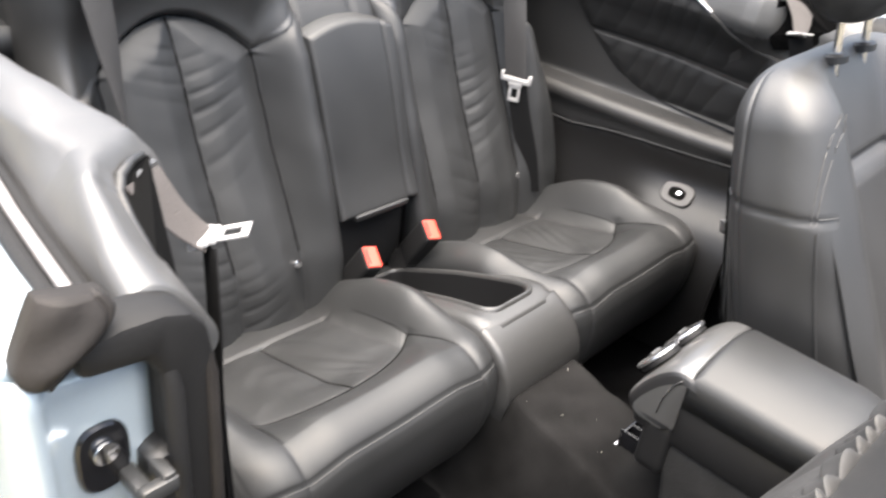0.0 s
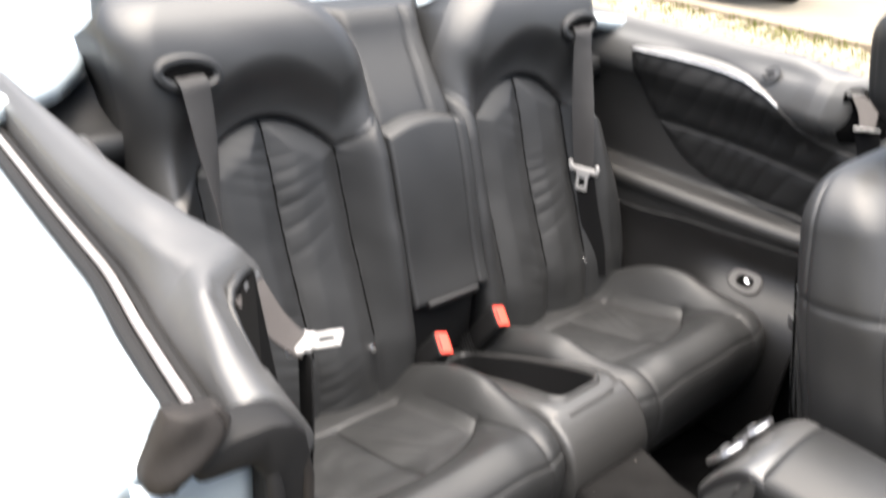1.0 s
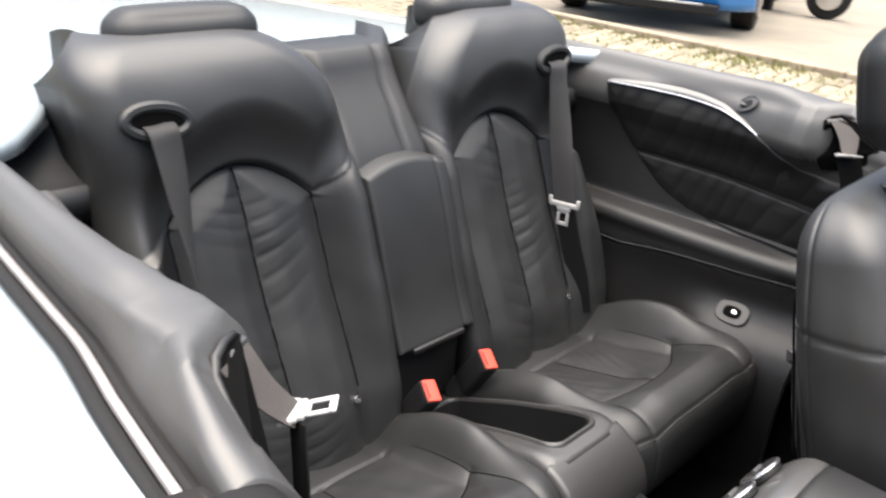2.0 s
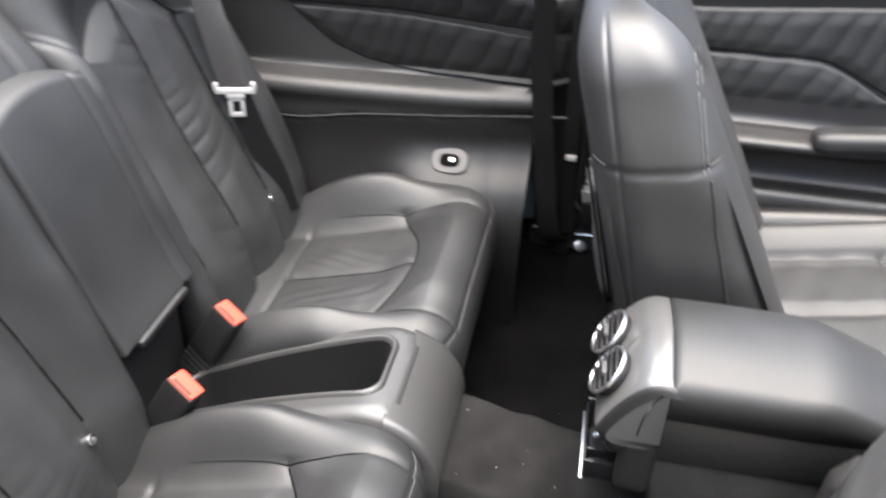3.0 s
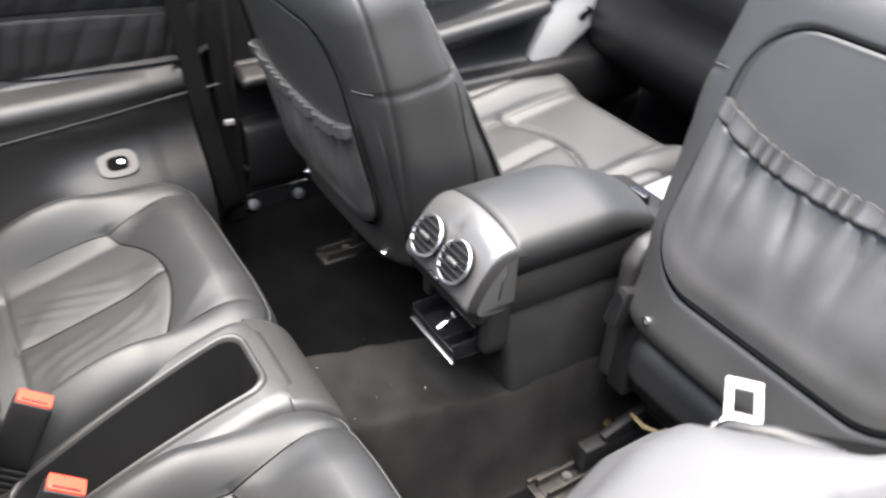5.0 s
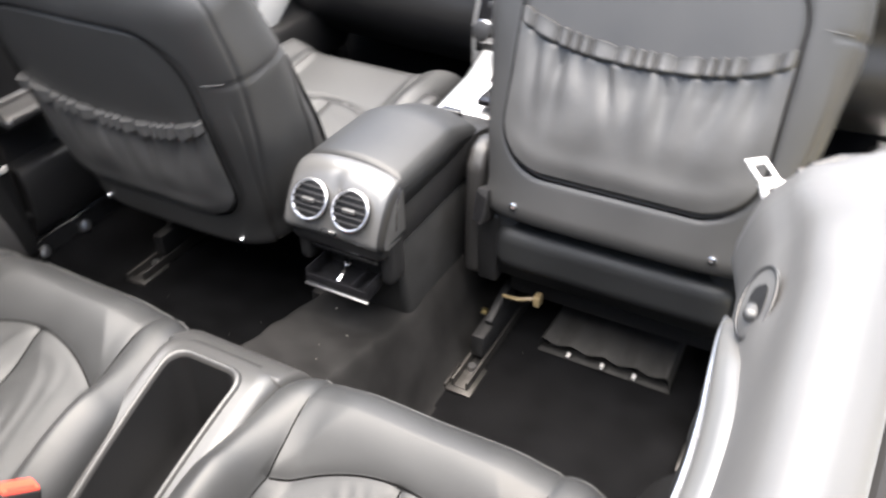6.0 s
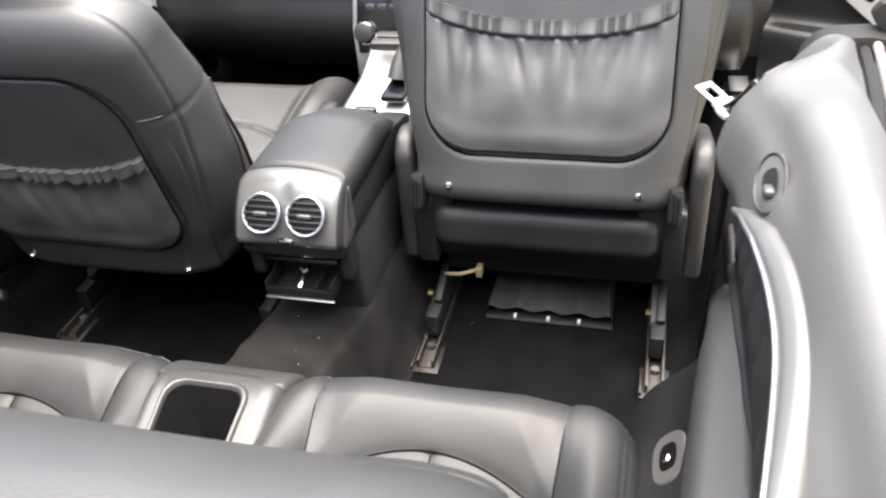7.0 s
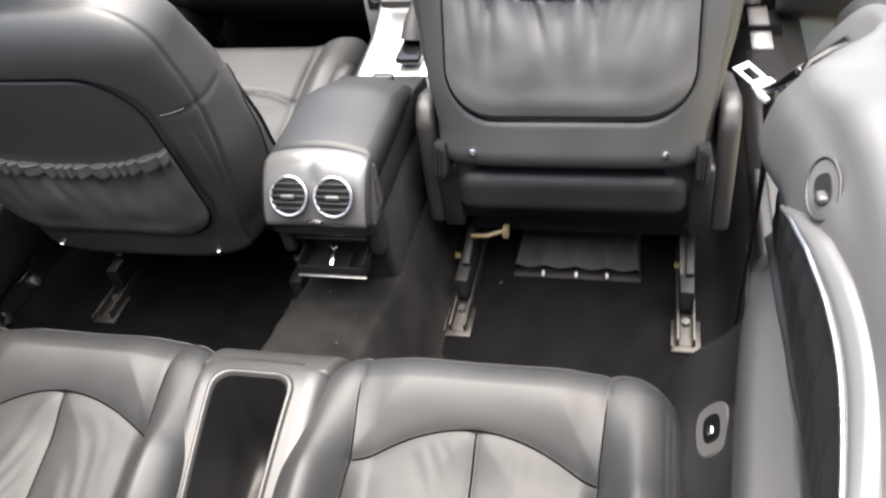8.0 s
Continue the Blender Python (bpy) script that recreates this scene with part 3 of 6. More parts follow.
def striker(root):
    c = Vector((0.762, 0.622, 0.893))
    part("striker_plate", plate(c - Vector((0, 0, 0.008)), (0, 1, 0), (0, 0, 1), 0.030, 0.019, 0.004), GLOSS, root)
    part("striker_bolt", disc(c + Vector((0, 0.006, 0)), (0, 1, 0), 0.009, 0.006, 20, 0.001), CHROME, root)
    part("striker_loop", join(box((0.748, 0.640, 0.862), (0.012, 0.036, 0.014), 0.003), box((0.732, 0.640, 0.869), (0.010, 0.036, 0.014), 0.003), box((0.740, 0.655, 0.865), (0.028, 0.010, 0.014), 0.003)), RAIL2, root, "grey steel latch loop")
    st = part("rating_sticker", box((0.755, 0.6235, 0.79), (0.032, 0.002, 0.075), 0.0005), GLOSS, root, "black information sticker with white print")
    for i, (dx, w) in enumerate(((0, 0.026), (-0.003, 0.02), (0, 0.026), (0.002, 0.022), (-0.004, 0.018), (0, 0.026), (-0.002, 0.022))):
        part("print_bar", box((0.755 + dx, 0.6248, 0.818 - 0.009 * i), (w, 0.0008, 0.0025)), WHITE, st)


WHITE = material("white_paint", (0.8, 0.8, 0.8), 0.5, var=0.03)

shell = thing("car_body", "pale silver-blue painted body of an open convertible car", "car body", 0, -0.3, 0.17, kind="structure")
for s in (-1, 1):
    body_side(s, shell)
    seals(s, shell)
striker(shell)


def deck():
    """The painted deck behind the seats and the padded ledge before it."""
    xs, ys = np.linspace(-0.70, 0.70, 90), np.linspace(-1.6, -0.30, 40)
    X, Y = np.meshgrid(xs, ys, indexing="ij")
    w = np.vectorize(lambda y: max(seal_x(y), 0.56) + 0.03)(Y)
    Z = 1.030 - 0.05 * np.maximum(0, -0.3 - Y) + 0.02 * (1 - (X / 0.7) ** 2)
    F = np.stack([X * w / 0.70, Y, Z], -1)
    front = np.interp(np.abs(F[..., 0]), [0.45, 0.50, 0.53, 0.60, 0.665, 0.70], [-0.30, -0.25, -0.19, -0.10, -0.06, -0.05])
    F[..., 1] = -1.6 + (Y + 1.6) / 1.3 * (front + 1.6)
    B = F.copy()
    B[..., 2] -= 0.03
    slab("rear_deck", F, B, PAINT, shell, flip=True)
    xs, ys = np.linspace(-0.66, 0.66, 70), np.linspace(-0.30, -0.10, 20)
    X, Y = np.meshgrid(xs, ys, indexing="ij")
    Z = 0.985 - 0.04 * smooth_step(-0.25, -0.1, Y) + 0.003 * ripple(X * 12, Y * 12, 61)
    F = np.stack([X, Y, Z], -1)
    B = F.copy()
    B[..., 2] -= 0.05
    slab("rear_ledge", F, B, LEATHER, shell, "charcoal padded ledge", flip=True)
    part("bulkhead", box((0, -0.26, 0.60), (1.16, 0.04, 0.70), 0.01), TRIM, shell)
    part("underbody", box((0, 0.2, 0.20), (1.5, 3.6, 0.05), 0.01), TRIM, shell)
    nose = extrude([(1.96, 0.24), (1.96, 0.93), (2.15, 0.93), (2.60, 0.86), (2.92, 0.76), (3.02, 0.60), (3.00, 0.24)], -0.86, 0.86, "x", 0.05, 3)
    part("front_body", nose, PAINT, shell, "pale silver-blue bonnet and front wings")
    part("tail_panel", box((0, -1.60, 0.60), (1.62, 0.04, 0.68), 0.02), PAINT, shell)
    for x in (-0.74, 0.74):
        part("rear_tyre", disc((x, -0.55, 0.32), (1, 0, 0), 0.32, 0.2, 40, 0.02), RUBBER, shell)
        part("front_tyre", disc((x, 2.15, 0.32), (1, 0, 0), 0.32, 0.2, 40, 0.02), RUBBER, shell)


deck()
for s in (-1, 1):
    part("pillar_trim", rounded((s * 0.722, 0.595 if s > 0 else 0.665, 0.55), (0.020, 0.050 if s > 0 else 0.11, 0.33), 0.015, 10), TRIM, shell, "dark lower pillar trim")
    part("sill_trim", rounded((s * 0.715, 0.85, 0.335), (0.016, 0.30, 0.060), 0.012, 10), TRIM, shell)
adopt(shell)

# ---- rear seats ----
C = 0.305
CB = 0.300


def seat_plane(z):
    return 0.092 - 0.48 * (z - 0.546)


def rear_seat(s):
    root = thing("rear_bucket_chair", "black leather rear bucket seat with pleated centre panels", "car seat", s * C, 0.2, 0.25, group="rear seats")
    # cushion
    xl, xr = 0.064, 0.566
    xs = np.concatenate([[xl + 0.003], even(170, xl, xr, 0.45), [xr - 0.003]])
    top = np.linspace(0.06, 0.437, 160)
    roll = np.linspace(0, 1, 44)[1:]
    X = np.repeat(xs[:, None], len(top) + len(roll), 1)

    def height(x, y):
        d = np.abs(x - C)
        z = 0.446 + 0.30 * (y - 0.13) - 0.35 * np.maximum(0, y - 0.40) ** 2 * 4
        along = [0.06, 0.10, 0.14, 0.20, 0.27, 0.33, 0.39, 0.437]
        outer = glide(y, along, [0.040, 0.054, 0.070, 0.091, 0.092, 0.070, 0.024, 0.0])
        inner_side = glide(y, along, [0.030, 0.046, 0.064, 0.082, 0.084, 0.066, 0.022, 0.0])
        z = z + np.where(x > C, outer, inner_side) * smooth_step(0.128, 0.205, d) + 0.027 * smooth_step(0.32, 0.437, y)
        z = z + 0.018 * smooth_step(0.20, 0.07, y) * (1 - smooth_step(0.04, 0.22, d))
        arc = 0.388 - 2.2 * d * d
        inner = (y < arc) & (y > 0.155) & (d < 0.156)
        q = np.minimum(np.minimum(arc - y, y - 0.155), np.minimum(d, 0.156 - d))
        z = z + 0.006 * smooth_step(0, 0.06, q) * inner
        fold = np.sin((y * 95 + 9 * np.sin((x - C) * 24 + s)) + 3 * np.sin(y * 21 + (x - C) * 30))
        z = z + (0.0006 * fold * bell(d - 0.05, 0.045) + 0.0005 * ripple((x - C) * 50, y * 70, 11 + (s > 0))) * inner * smooth_step(0, 0.03, q)
        front = (y > arc) & (d < 0.165) & (y > 0.30)
        z = z + 0.009 * smooth_step(0, 0.07, np.minimum(y - arc, 0.165 - d)) * front
        z = z - 0.007 * cusp(y - arc, 0.010) * (d < 0.16)
        z = z - 0.003 * bell(y - 0.157, 0.006) * (1 - smooth_step(0.13, 0.16, d))
        z = z - 0.005 * cusp(x - C, 0.008) * (y < arc) * (y > 0.157)
        z = z - 0.004 * cusp(d - 0.157 - 0.06 * (y - 0.35) * (y > 0.35), 0.007) * smooth_step(0.15, 0.30, y) - 0.0015 * bell(x - 0.545, 0.0025) - 0.0015 * bell(x - 0.538, 0.0025)
        return z + 0.0016 * ripple(x * 15, y * 17, 21) + 0.0003 * ripple(x * 60, y * 50, 23)

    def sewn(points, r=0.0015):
        """A black line laid in a sewn crease of the cushion to paint in its shade."""
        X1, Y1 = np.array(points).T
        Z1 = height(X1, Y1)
        part("seam_shade", tube([(s * a, b, c + 0.0006) for a, b, c in zip(X1, Y1, Z1)], r, 6), SHADE_BLACK, root)

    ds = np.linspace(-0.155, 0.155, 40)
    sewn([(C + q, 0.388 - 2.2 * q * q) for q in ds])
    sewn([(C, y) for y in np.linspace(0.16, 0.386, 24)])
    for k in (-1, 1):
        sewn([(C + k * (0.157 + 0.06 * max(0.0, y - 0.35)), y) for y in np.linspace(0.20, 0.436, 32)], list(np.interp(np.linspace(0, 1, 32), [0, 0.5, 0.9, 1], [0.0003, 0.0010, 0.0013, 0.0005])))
    Yt = np.repeat(top[None], len(xs), 0)
    Zt = height(X[:, :len(top)], Yt)
    z1, y1 = Zt[:, -1:], 0.437
    a = np.minimum(roll * 1.7, 1)[None] * math.pi / 2
    down = np.clip((roll[None] * 1.7 - 1) / 0.7, 0, 1)
    r = 0.066
    Yr = y1 + r * np.sin(a) + 0.012 * np.sin(math.pi * down) - 0.11 * down ** 1.6
    Zr = z1 - r * (1 - np.cos(a)) - down * (z1 - r - 0.262)
    Xr = X[:, len(top):]
    dr = np.abs(Xr - C)
    Yr = Yr - 0.002 * bell(dr - 0.165, 0.004) * (down < 0.9) - 0.003 * bell(a - 0.95, 0.06)
    Y = np.concatenate([Yt, Yr + 0 * z1], 1)
    Z = np.concatenate([Zt, Zr], 1)
    inset = np.minimum(X - xl, xr - X)
    Z = Z - 0.8 * edge(inset, 0.075) * smooth_step(0.30, 0.46, Z)
    Y = Y - 0.8 * edge(inset, 0.09) * smooth_step(0.25, 0.48, Y)
    Z[0, :len(top)], Z[-1, :len(top)] = 0.30, 0.30
    Z[0] = np.minimum(Z[0], 0.30)
    Z[-1] = np.minimum(Z[-1], 0.30)
    F = np.stack([X * s, Y, Z], -1)
    B = F.copy()
    B[..., 2] = np.minimum(F[..., 2] - 0.01, 0.25)
    B[..., 1] = np.minimum(B[..., 1], 0.44)
    seam = F[5:-5:2, len(top) + 15]
    part("seam_thread", tube([(p[0], p[1] + 0.0012, p[2] + 0.0008) for p in seam], 0.0008, 5), THREAD, root)
    d = np.abs(X - C)
    arc = 0.388 - 2.2 * d * d
    topside = np.zeros(X.shape, bool)
    topside[:, :len(top)] = True
    cell = np.zeros(X.shape, int)
    pan = (Y > 0.157) & (Y < arc) & (d < 0.157) & topside
    cell[pan & (X < C)] = 1
    cell[pan & (X >= C)] = 2
    cell[(Y > arc) & (Y > 0.3) & (d < 0.165) & ~pan] = 3
    slab("cushion", F, B, LEATHER, root, flip=s < 0, regions=(cell, [("cushion_bolster", LEATHER, ""), ("cushion_panel", PLEAT, "gently creased leather panel"), ("cushion_panel", PLEAT, "gently creased leather panel"), ("cushion_front", LEATHER, "")]))
    # backrest
    ZT = 1.135
    zs = np.concatenate([np.linspace(0.42, 0.98, 190), 0.98 + (ZT - 0.98) * np.sin(np.linspace(0, math.pi / 2, 60))[1:]])
    back = np.linspace(0, 0.10, 10)[1:]
    zs = np.concatenate([zs, [ZT] * len(back)])
    us = even(150, 0, 1, 0.5)
    U, Z = np.meshgrid(us, zs, indexing="ij")
    R1, R2 = 0.17, 0.06
    left = 0.090 - 0.008 * bell(Z - 0.935, 0.06) + R1 - np.sqrt(np.maximum(0, R1 ** 2 - np.clip(Z - (ZT - R1), 0, R1) ** 2))
    right = 0.570 - 0.052 * smooth_step(0.58, 0.90, Z) + 0.012 * smooth_step(0.95, 1.08, Z) - (R2 - np.sqrt(np.maximum(0, R2 ** 2 - np.clip(Z - (ZT - R2), 0, R2) ** 2)))
    X = left + (right - left) * U
    d = np.abs(X - CB)
    HW = 0.130
    arch = 0.936 - 3.8 * d * d
    ins = (d < HW) & (Z < arch)
    line = np.where(d < HW, arch, np.where(X < CB, 0.872 + 0.75 * (d - HW), 0.872 - 0.5 * (d - HW)))
    head = 0.3 * smooth_step(0.0, 0.014, Z - line) + 0.7 * smooth_step(0.0, 0.12, Z - line)
    line2 = catmull([(-0.046, 0.85), (-0.040, 0.92), (-0.040, 0.98), (-0.044, 1.03), (-0.054, 1.07), (-0.069, 1.10), (-0.089, 1.12), (-0.110, 1.131), (-0.135, ZT)], 120)
    full = np.interp(Z, line2[:, 1], line2[:, 0])
    depth = (full - seat_plane(Z)) * head
    bol = smooth_step(0.120, 0.190, d) * (1 - head)
    depth += 0.060 * bol * (0.35 + 0.65 * smooth_step(0.48, 0.75, Z))
    depth -= 0.030 * smooth_step(0.56, 0.42, Z)
    rim = np.where(d < HW, np.minimum(arch - Z, HW - d), 0)
    depth += 0.012 * smooth_step(0, 0.045, np.minimum(rim, d)) * ins
    wave = (Z - 0.40 * d) * 205 + 3.2 * np.sin(Z * 19 + 2 * s) + 1.2 * np.sign(X - CB) + 5 * d * np.sin(Z * 47 + 2 * np.sign(X - CB))
    patch = 0.5 + 0.5 * np.sin(Z * 19 + 2 * np.sign(X - CB) + s)
    crease = (0.5 + 0.5 * np.sin(wave)) ** 3 * (0.05 + 0.95 * patch ** 1.5) + 0.25 * ripple((X - CB) * 40, Z * 70, 31 + (s > 0))
    depth -= 0.0024 * crease * ins * smooth_step(0.0, 0.010, d) * (0.10 + 0.90 * bell(d, 0.055)) * smooth_step(0, 0.05, rim)
    depth -= 0.007 * cusp(X - CB, 0.006) * ins
    depth += 0.016 * smooth_step(0.70, 0.92, Z) * (1 - head) - 0.009 * cusp(Z - line, 0.007) * ((d < HW) | (X < CB)) - 0.008 * cusp(d - HW, 0.007) * (Z < 0.87)
    depth += 0.0016 * ripple(X * 16, Z * 14, 41) + 0.0006 * ripple(X * 55, Z * 50, 43)
    depth -= 1.2 * edge(right - X, 0.055) + 1.1 * edge(X - left, 0.022) * (1 - smooth_step(0.86, 0.95, Z)) + 1.1 * edge(X - left, 0.06) * smooth_step(0.86, 0.95, Z)
    Y = seat_plane(Z) + depth
    k = len(back)
    Y[:, -k:] = Y[:, -k - 1:-k] - back[None]
    Zf = Z.copy()
    Zf[:, -k:] = ZT - 1.8 * back[None] ** 2
    F = np.stack([X * s, Y, Zf], -1)
    B = np.stack([X * s, np.minimum(seat_plane(Z) - 0.06, Y - 0.004), np.minimum(Z - 0.01 * head, 1.06)], -1)
    cell = np.zeros(X.shape, int)
    cell[ins & (X < CB)] = 1
    cell[ins & (X >= CB)] = 2
    cell[(Z > line) & ~ins] = 3
    slab("backrest", F, B, LEATHER, root, flip=s > 0, regions=(cell, [("backrest_bolster", LEATHER, ""), ("backrest_panel", PLEAT, "pleated leather panel"), ("backrest_panel", PLEAT, "pleated leather panel"), ("shoulder_pad", SHOULDER, "smooth padded shoulder section")]))
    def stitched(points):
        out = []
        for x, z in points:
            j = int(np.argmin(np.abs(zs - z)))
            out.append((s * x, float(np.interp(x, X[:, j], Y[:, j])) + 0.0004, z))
        part("seam_shade", tube(out, 0.0017, 6), SHADE_BLACK, root)

    # black lines put the crease shade along the backrest seams
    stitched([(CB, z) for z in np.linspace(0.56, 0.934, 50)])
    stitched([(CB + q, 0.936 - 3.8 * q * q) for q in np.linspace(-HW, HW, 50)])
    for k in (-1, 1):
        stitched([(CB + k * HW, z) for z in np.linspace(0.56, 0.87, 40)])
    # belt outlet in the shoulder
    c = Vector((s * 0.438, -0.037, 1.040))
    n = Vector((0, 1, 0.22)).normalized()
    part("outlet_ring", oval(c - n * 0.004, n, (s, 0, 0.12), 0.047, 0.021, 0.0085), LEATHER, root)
    # black plate in place of the shaded hollow of the outlet
    part("outlet_shade", plate(c - n * 0.006, n, (s, 0, 0.12), 0.044, 0.019, 0.005), SHADE_BLACK, root)
    roll_pad = rounded((s * 0.312, -0.190, 1.124), (0.118, 0.046, 0.040), 0.034, 14, 0.004)
    part("head_roll", roll_pad, LEATHER, root, "low padded head roll behind the shoulder")
    kx = 0.185 if s > 0 else -0.43
    kz = 0.546 if s > 0 else 0.539
    part("press_stud", disc((kx, (0.098 if s > 0 else 0.088), kz), (0, 1, 0.3), 0.0075, 0.008, 18, 0.002), CHROME, root)
    adopt(root)


rear_seat(1)
rear_seat(-1)


def rear_tray():
    root = thing("rear_tray_console", "black moulded tray console between the rear seats with a smooth rim", "console", 0, 0.3, 0.3)
    line = catmull([(0.04, 0.425), (0.10, 0.445), (0.14, 0.462), (0.26, 0.517), (0.38, 0.561), (0.43, 0.568), (0.475, 0.548), (0.502, 0.515), (0.512, 0.475), (0.505, 0.43)], 300)

    def top(y):
        return np.interp(y, line[:220, 0], line[:220, 1])
    n = 200
    th = np.linspace(0, 2 * math.pi, n + 1)[:-1]

    def outline(hx, y0, y1, r):
        """A rounded oblong through n places, tapering a little to the rear."""
        cx, cy = np.cos(th), np.sin(th)
        k = 1.0 / np.maximum(np.abs(cx), np.abs(cy))
        px, py = cx * k * hx, cy * k * (y1 - y0) / 2
        qx, qy = np.clip(px, -(hx - r), hx - r), np.clip(py, -((y1 - y0) / 2 - r), (y1 - y0) / 2 - r)
        d = np.hypot(px - qx, py - qy)
        f = np.where(d > 1e-9, r / np.maximum(d, 1e-9), 0)
        X, Y = qx + (px - qx) * np.minimum(f, 1), (y0 + y1) / 2 + qy + (py - qy) * np.minimum(f, 1)
        return X * (1 - 0.22 * (1 - (Y - y0) / (y1 - y0))) - 0.004, Y

    def ring(hx, y0, y1, r, dz=None, z=None):
        X, Y = outline(hx, y0, y1, r)
        Z = top(Y) + dz if z is None else z(Y)
        return np.stack([X, Y, Z], 1)

    def loft(name, rings, mat, label="", cap=False):
        V = np.concatenate(rings)
        f = [(k * n + j, k * n + (j + 1) % n, (k + 1) * n + (j + 1) % n, (k + 1) * n + j) for k in range(len(rings) - 1) for j in range(n)]
        if cap:
            f.append(tuple((len(rings) - 1) * n + j for j in range(n)))
        return mesh_object(name, V, f, mat, root, label)

    def well(y):
        return np.interp(y, [0.1, 0.22, 0.30, 0.42], [0.36, 0.365, 0.375, 0.39])
    y0, y1 = 0.112, 0.416
    rim = [ring(0.064, y0 - 0.010, y1 + 0.010, 0.030, 0.0), ring(0.062, y0 - 0.008, y1 + 0.008, 0.029, 0.004), ring(0.059, y0 - 0.005, y1 + 0.005, 0.028, 0.006), ring(0.0565, y0 - 0.002, y1 + 0.002, 0.027, 0.004), ring(0.055, y0, y1, 0.026, -0.002)]
    loft("rim", rim, RIMM, "smooth grey rim")
    X, Y = outline(0.055, y0, y1, 0.026)
    wall = [np.stack([X, Y, top(Y) - 0.002], 1)]
    for q in (0.33, 0.66, 1.0):
        Xi, Yi = outline(0.055 - 0.010 * q, y0 + 0.012 * q, y1 - 0.012 * q, 0.024)
        wall.append(np.stack([Xi, Yi, (top(Y) - 0.002) * (1 - q) + well(Yi) * q], 1))
    for q in (0.7, 0.35):
        c = wall[3].mean(0)
        Xi, Yi = c[0] + (wall[3][:, 0] - c[0]) * q, c[1] + (wall[3][:, 1] - c[1]) * q
        wall.append(np.stack([Xi, Yi, well(Yi) - 0.002], 1))
    loft("well", wall, TRIM, "open storage well", True)
    # moulding round the rim, then over the front
    bx = np.clip(np.cos(th) / np.maximum(np.abs(np.cos(th)), np.abs(np.sin(th))), -1, 1) * 0.094
    by = 0.2505 + np.clip(np.sin(th) / np.maximum(np.abs(np.cos(th)), np.abs(np.sin(th))), -1, 1) * 0.2005
    outer = np.stack([bx, by, top(by) - 0.012 * (np.abs(bx) / 0.094) ** 4], 1)
    skirt = outer.copy()
    skirt[:, 2] = 0.33
    a = rim[0]
    mid = [a * (1 - q) + outer * q for q in (0.33, 0.66)]
    for r in mid:
        r[:, 2] = top(r[:, 1])
    loft("moulding", [skirt, outer, mid[1], mid[0], a], CONSV)
    P = line[line[:, 0] > 0.436]
    xs = np.linspace(-0.098, 0.098, 50)
    F = np.stack([np.repeat(xs[:, None], len(P), 1), np.repeat(P[None, :, 0], 50, 0), np.repeat(P[None, :, 1], 50, 0) - 0.0008 - (edge(0.098 - np.abs(xs), 0.012)[:, None])], -1)
    B = F.copy()
    B[..., 1] = 0.44
    B[..., 2] = np.minimum(F[..., 2], 0.50)
    slab("front_moulding", F, B, CONSV, root, flip=True)
    adopt(root)


RIMM = material("satin_grey_rim", (0.032, 0.032, 0.032), 0.34, grain=0.1, size=900)
rear_tray()


def rear_armrest():
    root = thing("folding_centre_pad", "folded black leather armrest panel between the rear backrests", "armrest", 0, 0, 0.44)
    zs, xs = even(90, 0.60, 0.915, 0.6), even(60, -0.0945, 0.0945, 0.7)
    X, Z = np.meshgrid(xs, zs, indexing="ij")
    topz = 0.915 - 2.0 * X * X
    Zc = 0.60 + (Z - 0.60) * (topz - 0.60) / 0.315
    ins = np.minimum(0.0945 - np.abs(X), np.minimum(topz - Zc, Zc - 0.60))
    Y = seat_plane(Zc) + 0.046 + 0.030 * smooth_step(0.62, 0.90, Zc) - edge(ins, 0.009) - 0.005 * bell(X + 0.068, 0.0035) + 0.0016 * ripple(X * 18, Zc * 12, 8)
    F = np.stack([X, Y, Zc], -1)
    B = F.copy()
    B[..., 1] = seat_plane(Zc) - 0.10
    slab("pad", F, B, LEATHER, root, flip=True)
    part("piping", tube([(-0.0905, float(seat_plane(z)) + 0.039 + 0.030 * float(smooth_step(0.62, 0.90, z)), z) for z in np.linspace(0.60, 0.90, 20)], 0.003, 6), LEATHER, root)
    part("lower_block", box((0, 0.030, 0.52), (0.170, 0.10, 0.155), 0.01), DARK, root)
    part("release_lip", rounded((0.004, 0.106, 0.600), (0.064, 0.009, 0.006), 0.004, 8), TRIM, root)
    zs, xs = even(50, 0.86, 1.08, 0.5), even(60, -0.19, 0.19, 0.5)
    X, Z = np.meshgrid(xs, zs, indexing="ij")
    Y = seat_plane(Z) + 0.040 - 0.035 * smooth_step(0.90, 1.05, Z) - 1.2 * np.maximum(0, np.abs(X) - 0.082) - 0.5 * edge(1.08 - Z, 0.03) + 0.002 * ripple(X * 18, Z * 12, 9) - 0.007 * bell(X + 0.045 + 0.12 * (Z - 1.0), 0.004)
    F = np.stack([X, Y, Z], -1)
    B = F.copy()
    B[..., 1] -= 0.08
    slab("upper_panel", F, B, LEATHER, root, flip=True)
    adopt(root)


rear_armrest()

# ---- seat belts and buckles ----


